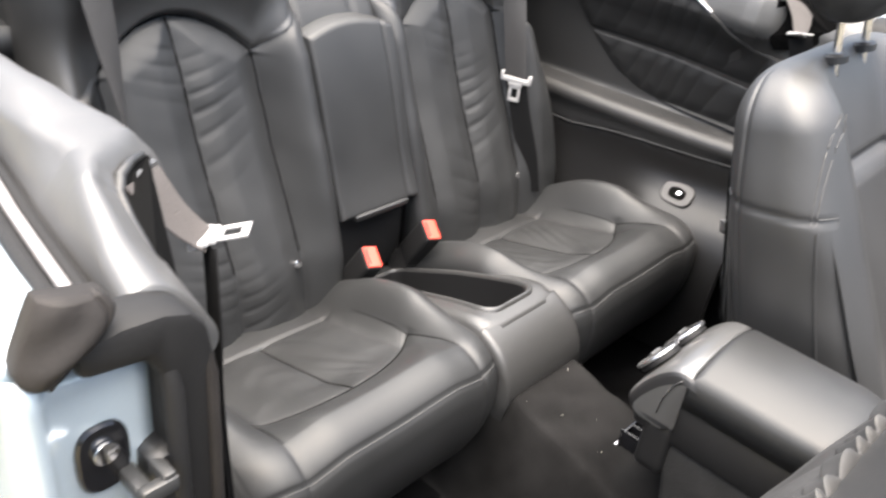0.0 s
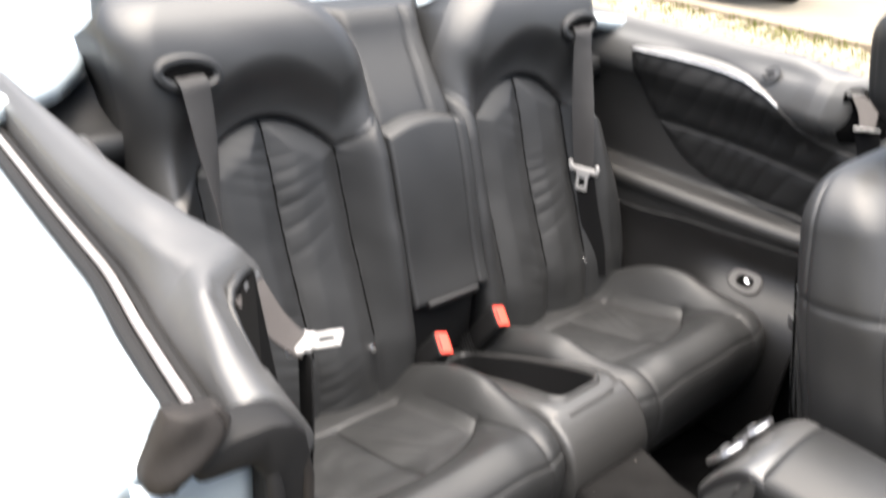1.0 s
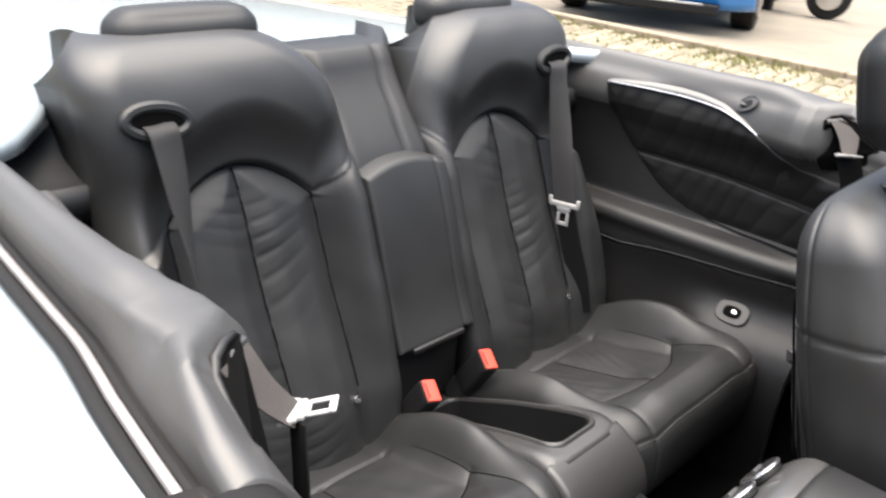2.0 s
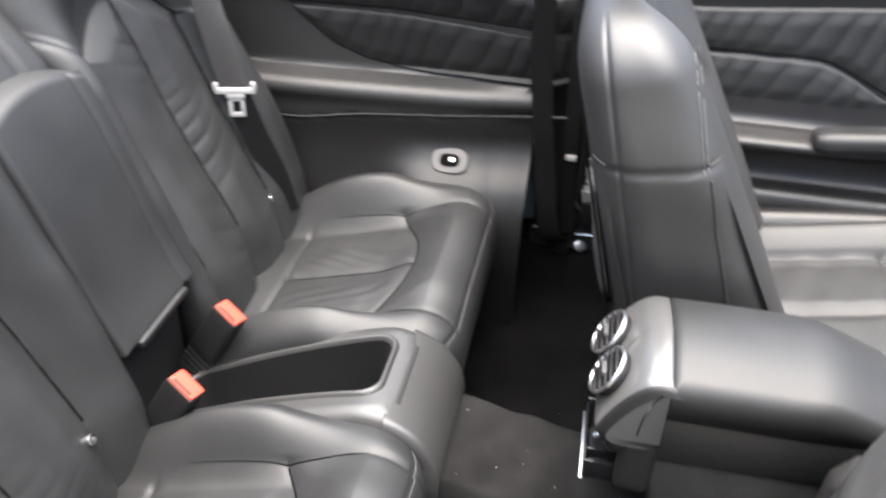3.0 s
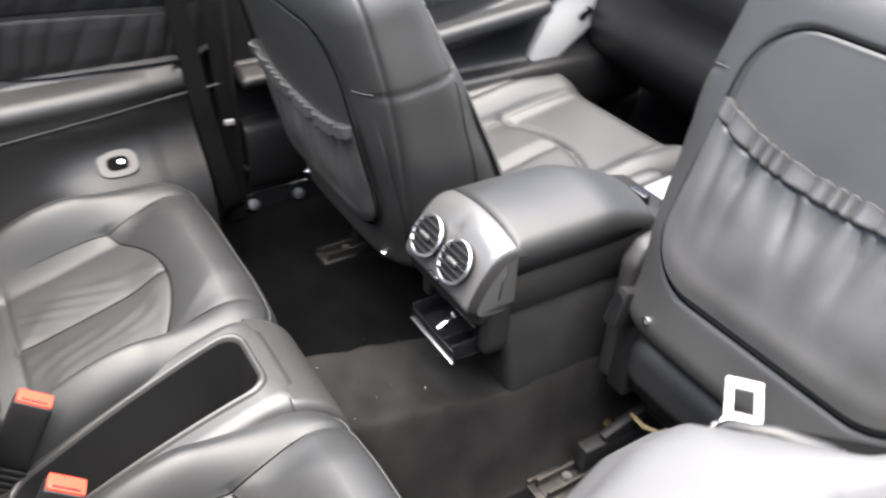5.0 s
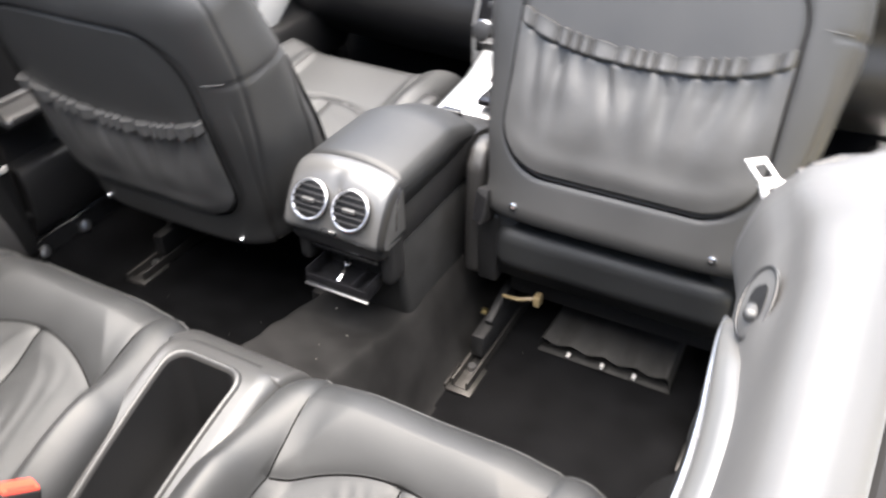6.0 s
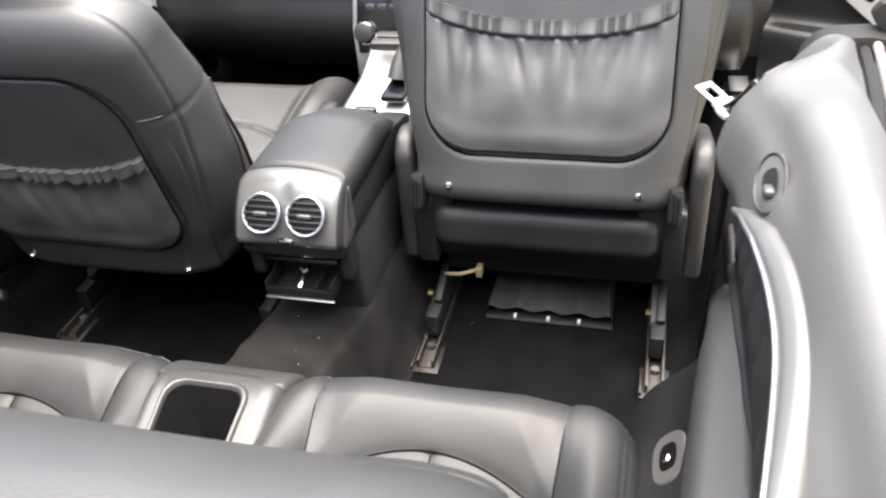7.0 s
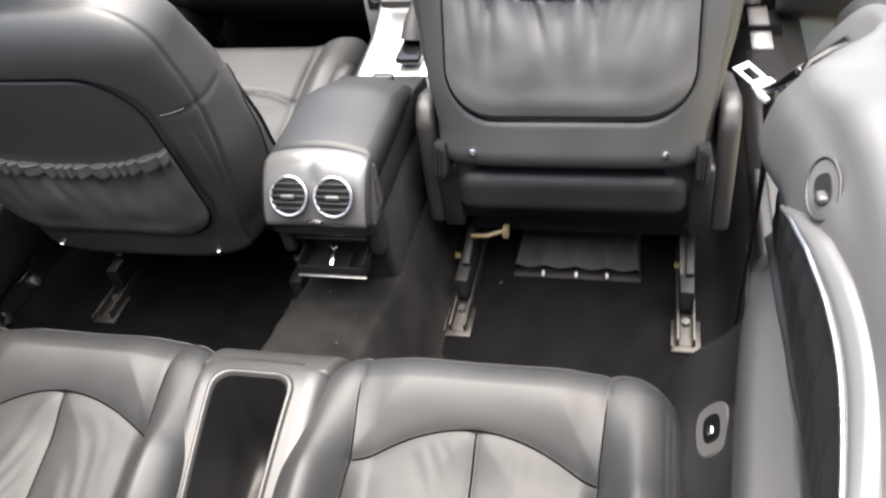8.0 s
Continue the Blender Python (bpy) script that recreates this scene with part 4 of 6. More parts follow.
def ribbon(points, wide, thick=0.0016, across=(1, 0, 0)):
    """A strip of webbing along points; across: its width's direction, one or one a point."""
    P = catmull(points, max(12, len(points) * 8))
    k = len(P)
    A = np.array(across, float)
    A = np.repeat(A[None], k, 0) if A.ndim == 1 else np.stack([np.interp(np.linspace(0, 1, k), np.linspace(0, 1, len(A)), A[:, i]) for i in range(3)], 1)
    bm = bmesh.new()
    rows = []
    for i in range(k):
        t = P[min(i + 1, k - 1)] - P[max(i - 1, 0)]
        t /= np.linalg.norm(t)
        a = A[i] - t * (A[i] @ t)
        a /= np.linalg.norm(a)
        n = np.cross(t, a)
        w = wide[0] + (wide[1] - wide[0]) * i / (k - 1) if isinstance(wide, tuple) else wide
        cols = [bm.verts.new(P[i] + a * w * u / 2 + n * (h * thick / 2 + 0.0008 * math.sin(u * 3))) for h in (1, -1) for u in ((-1, -0.9, -0.3, 0.3, 0.9, 1) if h > 0 else (1, 0.9, 0.3, -0.3, -0.9, -1))]
        rows.append(cols)
    m = len(rows[0])
    for i in range(k - 1):
        for j in range(m):
            bm.faces.new((rows[i][j], rows[i][(j + 1) % m], rows[i + 1][(j + 1) % m], rows[i + 1][j]))
    bm.faces.new(rows[0])
    bm.faces.new(list(reversed(rows[-1])))
    return bm


def tongue(root, c, along, face, wide=0.052, size=1.0):
    """A belt tongue: head at c, its slotted blade along the way given, facing face."""
    d, n = Vector(along).normalized(), Vector(face).normalized()
    n = (n - d * n.dot(d)).normalized()
    w = d.cross(n)
    m = Matrix((w, d, n)).transposed().to_4x4()
    m = m @ Matrix.Scale(size, 4)
    m.translation = Vector(c)
    h = wide / 2
    head = join(box((0, 0, 0), (wide, 0.011, 0.007), 0.003), box((-h + 0.003, -0.007, 0), (0.008, 0.016, 0.008), 0.003), box((h - 0.003, -0.007, 0), (0.008, 0.016, 0.008), 0.003), box((0, 0.008, 0), (0.030, 0.010, 0.006), 0.002))
    head.transform(m)
    t = part("tongue_head", head, PALE, root, "pale grey plastic tongue")
    blade = join(box((-0.0098, 0.027, 0), (0.006, 0.030, 0.003), 0.001), box((0.0098, 0.027, 0), (0.006, 0.030, 0.003), 0.001), box((0, 0.041, 0), (0.0256, 0.008, 0.003), 0.001), box((0, 0.014, 0), (0.0256, 0.008, 0.003), 0.001))
    blade.transform(m)
    part("tongue_blade", blade, PALE, root, "slotted metal blade")


PALE = material("pale_grey_plastic", (0.42, 0.41, 0.40), 0.45, 0.1, var=0.06)


def rear_belt(s):
    root = thing("rear_seat_belt", "black webbing seat belt hanging over a rear seat, pale tongue", "seat belt", s * 0.45, 0.02, 0.45, group="rear belts")

    def at(x, z, out=0.0):
        return (s * x, float(seat_plane(z)) + 0.060 + out, z)
    top = ribbon([(s * 0.439, -0.042, 1.038), (s * 0.437, -0.025, 1.028), (s * 0.434, -0.018, 0.995), (s * 0.432, -0.002, 0.93), (s * 0.430, 0.020, 0.84), (s * 0.429, 0.041, 0.748)], 0.046, across=[(s, 0, 0), (s * 0.9, 0.4, 0), (s * 0.5, 0.85, 0), (s * 0.25, 0.97, 0.07)])
    part("upper_webbing", top, LITWEB_REAR, root, "belt webbing coloured paler as if lit")
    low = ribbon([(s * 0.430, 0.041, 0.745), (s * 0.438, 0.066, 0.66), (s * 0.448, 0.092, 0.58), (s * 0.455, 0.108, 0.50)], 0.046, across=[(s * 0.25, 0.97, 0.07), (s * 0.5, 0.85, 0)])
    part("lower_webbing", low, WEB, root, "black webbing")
    tongue(root, (s * 0.428, 0.042, 0.745), (0, 0.02, -1), (-s * 0.97, 0.25, 0), 0.066, 1.05)
    adopt(root)


# rear belts' upper run: the same webbing, coloured paler for the light on it
LITWEB_REAR = material("lit_rear_webbing", (0.035, 0.034, 0.034), 0.6, grain=0.7, size=500, var=0.2, spec=0.3)
rear_belt(1)
rear_belt(-1)


def front_belt(s):
    root = thing("front_seat_belt", "webbing front seat belt coming from its outlet, upper run coloured paler as lit", "seat belt", s * 0.68, 0.58, 0.36, group="front belts")
    fan = ribbon([(s * 0.647, 0.485, 1.008), (s * 0.642, 0.494, 0.997), (s * 0.633, 0.506, 0.979), (s * 0.620, 0.515, 0.962), (s * 0.611, 0.520, 0.953)], (0.054, 0.026), across=[(s * 0.76, 0.64, 0), (s * 0.7, 0.68, -0.15), (s * 0.3, 0.75, -0.55)])
    part("upper_webbing", fan, LITWEB, root, "belt webbing coloured grey-brown as if lit")
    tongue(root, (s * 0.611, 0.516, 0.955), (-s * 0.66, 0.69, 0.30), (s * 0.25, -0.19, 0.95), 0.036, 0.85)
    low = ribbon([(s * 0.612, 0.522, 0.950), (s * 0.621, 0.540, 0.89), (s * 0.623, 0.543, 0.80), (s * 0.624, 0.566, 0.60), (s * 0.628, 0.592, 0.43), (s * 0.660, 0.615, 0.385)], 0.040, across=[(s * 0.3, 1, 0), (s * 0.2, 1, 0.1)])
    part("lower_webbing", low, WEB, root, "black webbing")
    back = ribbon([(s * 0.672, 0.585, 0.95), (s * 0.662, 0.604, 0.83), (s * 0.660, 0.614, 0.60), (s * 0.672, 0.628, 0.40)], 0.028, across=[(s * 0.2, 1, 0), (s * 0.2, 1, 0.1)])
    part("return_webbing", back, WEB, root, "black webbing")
    bar = tube([(s * 0.700, 0.640, 0.385), (s * 0.700, 0.70, 0.388), (s * 0.700, 0.785, 0.388)], 0.004, 8)
    part("slide_bar", bar, CHROME, root, "bright metal slide bar")
    part("belt_stop", rounded((s * 0.660, 0.617, 0.580), (0.004, 0.010, 0.006), 0.002, 4), PALE, root, "small pale stop button")
    part("wire_hose", tube([(s * 0.684, 0.612, 0.490), (s * 0.680, 0.650, 0.455), (s * 0.681, 0.692, 0.435), (s * 0.686, 0.755, 0.420)], 0.006, 8), TRIM, root, "thin black hose")
    for y in (0.659, 0.763):
        b = part("anchor_bolt", disc((s * 0.698, y, 0.358), (-s, 0.2, 0.5), 0.013, 0.016, 20, 0.003), STEEL, root, "steel anchor bolt")
    adopt(root)


front_belt(1)
front_belt(-1)


def buckle(x, y, z):
    root = thing("seat_belt_buckle", "black seat belt buckle with red button on ribbed stalk", "buckle", x, y - 0.05, 0.45, group="buckles")
    wide, axis = Vector((0.30, 0.82, -0.48)).normalized(), Vector((-0.05, 0.5, 0.86))
    axis = (axis - wide * axis.dot(wide)).normalized()
    m = Matrix((wide, axis.cross(wide), axis)).transposed().to_4x4()
    m.translation = (x, y, z)
    b = rounded((0, 0, -0.046), (0.0235, 0.0155, 0.046), 0.005, 8)
    b.transform(m)
    part("housing", b, DARK, root)
    b = rounded((0, 0.0008, 0.0005), (0.0205, 0.0130, 0.0028), 0.002, 6)
    b.transform(m)
    part("button", b, RED, root, "red release button")
    b = box((0, -0.0085, 0.0032), (0.030, 0.0035, 0.001), 0.0004)
    b.transform(m)
    part("slot", b, DARK, root)
    for k in range(6):
        b = rounded((0, 0, -0.090 - 0.010 * k), (0.024, 0.013, 0.0045), 0.003, 4)
        b.transform(m)
        part("rib", b, TRIM, root)
    adopt(root)


buckle(0.086, 0.176, 0.562)
buckle(-0.070, 0.168, 0.560)

# ---- front seats ----


def squash(t, n):
    return np.sign(t) * np.abs(t) ** (2.0 / n)


def seat_back(root, m, s):
    """A front seat's back in its own axes: x across, y from the rear face forwards, z up along the rear face."""
    h = 0.525
    Hs = np.concatenate([even(20, -0.008, 0.06, 0.3)[:-1], np.linspace(0.06, h - 0.1, 70)[:-1], even(40, h - 0.1, h, 0.6)])
    th = np.linspace(0, 2 * math.pi, 241)[:-1]
    V = []
    lab = []
    for H in Hs:
        t = 0.262 - 0.27 * (max(H, 0) - 0.05)
        w = 0.236 + 0.028 * math.sin(math.pi * max(0, min(1, (H - 0.05) / 0.5)))
        w = w + (0.010 if s > 0 else 0.0)
        cap = float(edge(h - H, 0.075)) / 0.075
        foot = float(edge(H + 0.008, 0.03)) / 0.03
        w = w - 0.080 * cap - 0.02 * foot
        lo, hi = 0.0 + 0.045 * cap + 0.02 * foot, t - 0.06 * cap - 0.02 * foot
        cx, sy = squash(np.cos(th), 4.5), squash(np.sin(th), 3.2)
        x = w * cx
        y = (lo + hi) / 2 + (hi - lo) / 2 * sy
        rear = sy < 0
        # hollow front between the bolsters
        y = y - (0.05 * (1 - smooth_step(0.08, 0.19, np.abs(x))) * (1 - cap)) * (~rear)
        # raised front panel
        fx = np.abs(x) - 0.075
        fz = max(H - 0.30, -1)
        fs = np.hypot(np.maximum(fx, 0), max(fz, 0)) + np.minimum(np.maximum(fx, fz), 0) - 0.07
        y = y + (0.010 * smooth_step(0.0, -0.03, fs) - 0.009 * bell(fs, 0.006)) * (~rear) * (1 - cap)
        # let-in rear panel
        qx = np.abs(x) - (0.198 - 0.085)
        qz = max(0.075 + 0.085 - H, H - (0.435 - 0.085), -1)
        sd = np.hypot(np.maximum(qx, 0), max(qz, 0)) + np.minimum(np.maximum(qx, qz), 0) - 0.085
        y = y + (0.001 * smooth_step(0.0, -0.012, sd) + 0.004 * bell(sd, 0.0035)) * rear * (np.abs(x) < 0.23)
        # seam round the shoulder, and along the side
        sm = bell(H - 0.345 + 0.10 * (y - 0.09), 0.004)
        x = x - np.sign(x) * 0.004 * sm * (np.abs(cx) > 0.85)
        side = np.abs(cx) > 0.9
        x = x - np.sign(x) * 0.010 * smooth_step(0.34, 0.20, H) * side * (1 - foot)
        x = x - np.sign(x) * 0.0035 * bell(y - 0.045 - 0.03 * (H < 0), 0.003) * side
        x = x + 0.0012 * np.sin(H * 40 + th * 3)
        rise_up = 0.50 * np.maximum(0, y - 0.03) * max(0.0, 1 - max(H, 0) / 0.32) if s > 0 else 0.0
        V.append(np.stack([x, y, np.full_like(x, H) + rise_up], 1))
        k = np.zeros(len(th), int)
        k[(sd < 0.0) & rear & (np.abs(x) < 0.22)] = 1
        k[(H - 0.345 + 0.10 * (y - 0.09) > 0) & (k == 0)] = 2
        lab.append(k)
    n, L = len(th), len(Hs)
    shape = np.array(V)
    V = np.concatenate(V)
    V = np.array([m @ Vector(v) for v in V])
    lab = np.array(lab)
    nrm = grid_normals(V, [(i * n + j, i * n + (j + 1) % n, (i + 1) * n + (j + 1) % n, (i + 1) * n + j) for i in range(L - 1) for j in range(n)])
    quads = {0: [], 1: [], 2: []}
    for i in range(L - 1):
        for j in range(n):
            a, b = i * n + j, i * n + (j + 1) % n
            quads[int(lab[i, j])].append((a, b, b + n, a + n))
    caps = [list(range(n))[::-1], [(L - 1) * n + j for j in range(n)]]
    for k, (nm, mt, lb) in enumerate((("backrest", SEATBK, ""), ("rear_panel", SEATBK, "let-in rear panel"), ("shoulder", SEATBK, "smooth rounded shoulder section"))):
        f = quads[k]
        extra = caps[:1] if k == 0 else (caps[1:] if k == 2 else [])
        used = sorted({i for q in f + extra for i in q})
        idx = {v: i for i, v in enumerate(used)}
        mesh_object(nm, V[used], [[idx[i] for i in q] for q in f + extra], mt, root, lb, normals=nrm[used])
    i = int(np.argmin(np.abs(Hs - 0.345)))
    ring = np.array([(m.inverted() @ Vector(v))[:] for v in V[i * n:(i + 1) * n]])
    ring[:, 2] = 0.349 - 0.10 * (ring[:, 1] - 0.09)
    ring[:, 0] *= 1.004
    part("seam_thread", tube([m @ Vector(p) for p in ring[20:-20:2] if p[1] > 0.012], 0.0009, 5), PALETHREAD, root)
    # twin stitching up the shoulder, and piping down the side below it
    for k in (-1, 1):
        for dy in (-0.0028, 0.0028):
            line = []
            for i in range(len(Hs)):
                if 0.335 < Hs[i] < 0.47:
                    row = shape[i][shape[i][:, 0] * k > 0.15]
                    p = row[np.argmin(np.abs(row[:, 1] - (0.146 + dy)))]
                    line.append(m @ Vector((p[0] + k * 0.0006, 0.146 + dy, p[2])))
            part("twin_stitch", tube(line, 0.0009, 5), PALETHREAD, root)
        line = []
        for i in range(len(Hs)):
            if 0.02 < Hs[i] < 0.335:
                want = 0.150 + 0.02 * (0.335 - Hs[i]) / 0.3
                row = shape[i][shape[i][:, 0] * k > 0.15]
                p = row[np.argmin(np.abs(row[:, 1] - want))]
                line.append(m @ Vector((p[0] + k * 0.0004, p[1], p[2])))
        part("side_piping", tube(catmull([tuple(p) for p in line[::5]], 60), 0.0022, 6), SEATBK, root)
    # gathered pocket
    xs = np.linspace(-0.196, 0.196, 260)
    us = np.concatenate([np.linspace(0, 0.86, 60), np.linspace(0.87, 1, 14)])
    X, U = np.meshgrid(xs, us, indexing="ij")
    htop = (0.290 if s > 0 else 0.258) + 0.036 * np.abs(X / 0.196) ** 2.4
    hbot = 0.084 + 0.082 - np.sqrt(np.maximum(0, 0.082 ** 2 - np.clip(np.abs(X) - 0.1145, 0, 0.0819) ** 2))
    H = hbot + (htop - hbot) * U
    rs = np.random.RandomState(7)
    fold = np.zeros_like(X)
    for c in np.linspace(-0.16, 0.16, 11) + rs.uniform(-0.010, 0.010, 11):
        reach = rs.uniform(0.45, 1.0)
        lean = rs.uniform(-0.04, 0.04) - c * 0.16
        wd = rs.uniform(0.006, 0.012)
        fold += rs.uniform(0.5, 1.0) * bell(X - c - lean * (1 - U) * 1.2, wd * (1 + 1.6 * (1 - U))) * smooth_step(1 - reach, 1.0, U)
    band = smooth_step(0.875, 0.89, U)
    ruff = np.abs(np.sin(X * 132 + 1.2 * np.sin(X * 61))) ** 0.8
    out = 0.013 * np.sin(math.pi * np.clip(U * 0.9 + 0.12, 0, 1)) * (1 - (np.abs(X) / 0.196) ** 6) + 0.004
    out = out + 0.003 * bell(U - 0.10, 0.09) * (1 - (np.abs(X) / 0.196) ** 4)
    out = out - 0.012 * fold * (1 - band) * np.clip(out / 0.012, 0, 1) + 0.011 * ruff * band - 0.004 * bell(U - 0.885, 0.012) + 0.0008 * ripple(X * 60, H * 50, 71)
    H = H + 0.004 * ruff * smooth_step(0.93, 1.0, U)
    inner = 0.004 - np.maximum(out, 0.0015)
    loc = np.stack([X, inner, H], -1).reshape(-1, 3)
    lob = np.stack([X, np.full_like(X, 0.0075), H], -1).reshape(-1, 3)
    F = np.array([m @ Vector(v) for v in loc]).reshape(*X.shape, 3)
    B = np.array([m @ Vector(v) for v in lob]).reshape(*X.shape, 3)
    cell = (U > 0.885).astype(int)
    slab("pocket", F, B, POCKET, root, flip=False, regions=(cell, [("map_pocket", POCKET, "gathered leather map pocket"), ("elastic_edge", POCKET, "ruffled elastic edge")]))
    loop = []
    for cx, cz, a0 in ((0.113, 0.35, 0), (-0.113, 0.35, 90), (-0.113, 0.16, 180), (0.113, 0.16, 270)):
        loop += [(cx + 0.085 * math.cos(radians(a0 + a)), 0.0035, cz + 0.085 * math.sin(radians(a0 + a))) for a in range(0, 91, 10)]
    dense = []
    for p, q in zip(loop, loop[1:] + loop[:1]):
        k = max(1, int((Vector(q) - Vector(p)).length / 0.02))
        dense += [Vector(p).lerp(Vector(q), i / k) for i in range(k)]
    # black line round the panel, painting the shade of its groove
    part("panel_groove_shade", tube([m @ p for p in dense], 0.0018, 6, True), SHADE_BLACK, root)
    # fixing screws, recliner covers
    for x in (-0.158, 0.158):
        b = disc((x, 0.004 + 0.004, 0.020), (0, -1, 0), 0.0062, 0.012, 16, 0.002)
        b.transform(m)
        part("screw", b, CHROME, root, "bright screw head")
    for x in ((-0.224, 0.224) if s > 0 else ()):
        b = rounded((x * 0.97, 0.045, 0.004), (0.012, 0.034, 0.030), 0.006, 5)
        b.transform(m)
        part("recliner_cover", b, DARK, root)
        for k in range(3):
            b = rounded((x * 0.97 + 0.006 * (k - 1), 0.012, 0.004 - 0.003 * k), (0.0018, 0.006, 0.024), 0.0012, 3)
            b.transform(m)
            part("recliner_plate", b, GLOSS, root)
    # headrest
    for x in (-0.058, 0.058):
        b = tube([(x, 0.085, h - 0.035), (x, 0.088, h + 0.05), (x, 0.095, h + 0.10)], 0.006, 10)
        b.transform(m)
        part("headrest_post", b, CHROME, root, "bright metal post")
        b = plate((x, 0.085, h - 0.012), (0, 0, 1), (0, 1, 0), 0.016, 0.020, 0.014, 0.004)
        b.transform(m)
        part("post_collar", b, TRIM, root)
    b = rounded((0, 0.10, h + 0.135), (0.125, 0.055, 0.085), 0.05, 18, 0.008)
    b.transform(m)
    part("headrest", b, LEATHER, root)


PALETHREAD = material("pale_thread", (0.06, 0.059, 0.058), 0.6)
SEATBK = material("charcoal_leather", (0.023, 0.0229, 0.0228), 0.50, spec=0.75, grain=0.3, size=750, var=0.15, vsize=8)
POCKET = material("pocket_leather", (0.044, 0.0436, 0.0432), 0.50, spec=0.75, grain=0.3, size=600, var=0.2, vsize=12)


def seat_cushion(root, x0, back, dz=0.0):
    xs, ys = even(110, -0.245, 0.245, 0.6), even(110, 0.0, 0.50, 0.45)
    X, Y = np.meshgrid(xs, ys, indexing="ij")
    d = np.abs(X)
    arc = 0.315 - 2.2 * d * d
    Z = 0.455 + dz + 0.19 * Y - 0.25 * np.maximum(0, Y - 0.35) ** 2 + 0.055 * smooth_step(0.12, 0.205, d) * (1 - 0.6 * smooth_step(0.3, 0.5, Y))
    q = np.minimum(arc - Y, np.minimum(d, 0.15 - d))
    pan = (Y < arc) & (d < 0.15)
    Z = Z + 0.008 * smooth_step(0, 0.03, q) * pan + 0.0012 * ripple(X * 60, Y * 70, 81) * pan
    Z -= 0.009 * bell(Y - arc, 0.005) * (d < 0.15) + 0.007 * bell(X, 0.004) * (Y < arc) + 0.008 * bell(d - 0.152, 0.005)
    inset = np.minimum(0.245 - d, np.minimum(0.50 - Y, Y + 0.012))
    Z -= 1.1 * edge(inset, 0.055)
    Z += 0.0012 * ripple(X * 15, Y * 15, 83)
    F = np.stack([X + x0, Y + back, Z], -1)
    B = F.copy()
    B[..., 2] = 0.395 + dz * 0.5
    cell = np.zeros(X.shape, int)
    cell[pan & (X < 0)] = 1
    cell[pan & (X >= 0)] = 2
    slab("cushion", F, B, LEATHER, root, flip=True, regions=(cell, [("cushion", LEATHER, ""), ("cushion_panel", PLEAT, ""), ("cushion_panel", PLEAT, "")]))


def seat_frame(root, x0, back, s, shown):
    """Rails, runners, side shields and under-seat hardware."""
    for k, dx in ((-1, -0.209), (1, 0.207)):
        x = x0 + dx
        part("floor_rail", join(box((x - 0.014, back + 0.06, 0.262), (0.005, 0.44, 0.022), 0.001), box((x + 0.014, back + 0.06, 0.262), (0.005, 0.44, 0.022), 0.001), box((x, back + 0.06, 0.2545), (0.034, 0.44, 0.005), 0.001)), RAIL, root, "worn steel floor rail")
        part("rail_foot", join(box((x, back - 0.135, 0.2525), (0.052, 0.075, 0.005), 0.001), box((x - 0.024, back - 0.14, 0.258), (0.004, 0.06, 0.014), 0.001)), RAIL, root, "bare metal rail end")
        part("rail_bolt", disc((x, back - 0.11, 0.262), (0, 0, 1), 0.008, 0.012, 6), STEEL, root)
        part("upper_runner", join(box((x, back + 0.09, 0.296), (0.026, 0.36, 0.05), 0.004), box((x + 0.004, back + 0.0, 0.325), (0.016, 0.10, 0.05), 0.004, (18, 0, 0))), DARK, root)
        part("cross_nut", disc((x - 0.018, back - 0.02, 0.321), (-1, 0, 0), 0.007, 0.010, 6), BRASS, root, "yellow plated nut")
        if shown:
            low, tall = sorted((x0 + k * 0.200, x0 + k * 0.238)), sorted((x0 + k * 0.236, x0 + k * 0.270))
            part("hinge_block", extrude([(back - 0.035, 0.41), (back - 0.030, 0.548), (back + 0.02, 0.565), (back + 0.16, 0.55), (back + 0.16, 0.41)], low[0], low[1], "x", 0.006), TRIM, root, "dark plastic hinge cover")
            part("side_shield", extrude([(back - 0.030, 0.41), (back - 0.022, 0.625), (back + 0.0, 0.655), (back + 0.03, 0.662), (back + 0.18, 0.61), (back + 0.32, 0.53), (back + 0.34, 0.44), (back + 0.30, 0.41)], tall[0], tall[1], "x", 0.012, 3), SHIELD, root, "charcoal plastic side shield")
        else:
            part("side_shield", rounded((x0 + k * 0.238, back + 0.16, 0.47), (0.028, 0.19, 0.085), 0.026, 14, 0.003, (6, 0, 0)), TRIM, root, "black plastic side shield")
    if shown:
        strap = ribbon([(x0 + 0.207, back - 0.065, 0.286), (x0 + 0.206, back - 0.045, 0.312), (x0 + 0.205, back + 0.0, 0.330), (x0 + 0.205, back + 0.06, 0.345)], 0.024, 0.012)
        part("cable_cover", strap, DUCT, root, "grey-brown cable cover on the runner")
    part("seat_pan", box((x0, back + 0.24, 0.375), (0.40, 0.44, 0.045), 0.012), DARK, root)
    part("cable_plug", join(box((x0 - 0.13, back - 0.005, 0.375), (0.012, 0.02, 0.022), 0.002), tube([(x0 - 0.20, back + 0.0, 0.355), (x0 - 0.165, back - 0.012, 0.368), (x0 - 0.135, back, 0.372)], 0.004, 6)), PLUG, root, "pale brown wire plug")
    if shown:
        root_duct = part("air_duct", duct(x0, back), DUCT, root, "flat black ribbed floor duct")
        for dx in (-0.065, 0.0, 0.06):
            part("duct_clip", box((x0 + dx, back + 0.002, 0.262), (0.006, 0.012, 0.006), 0.001), PALE, root_duct)


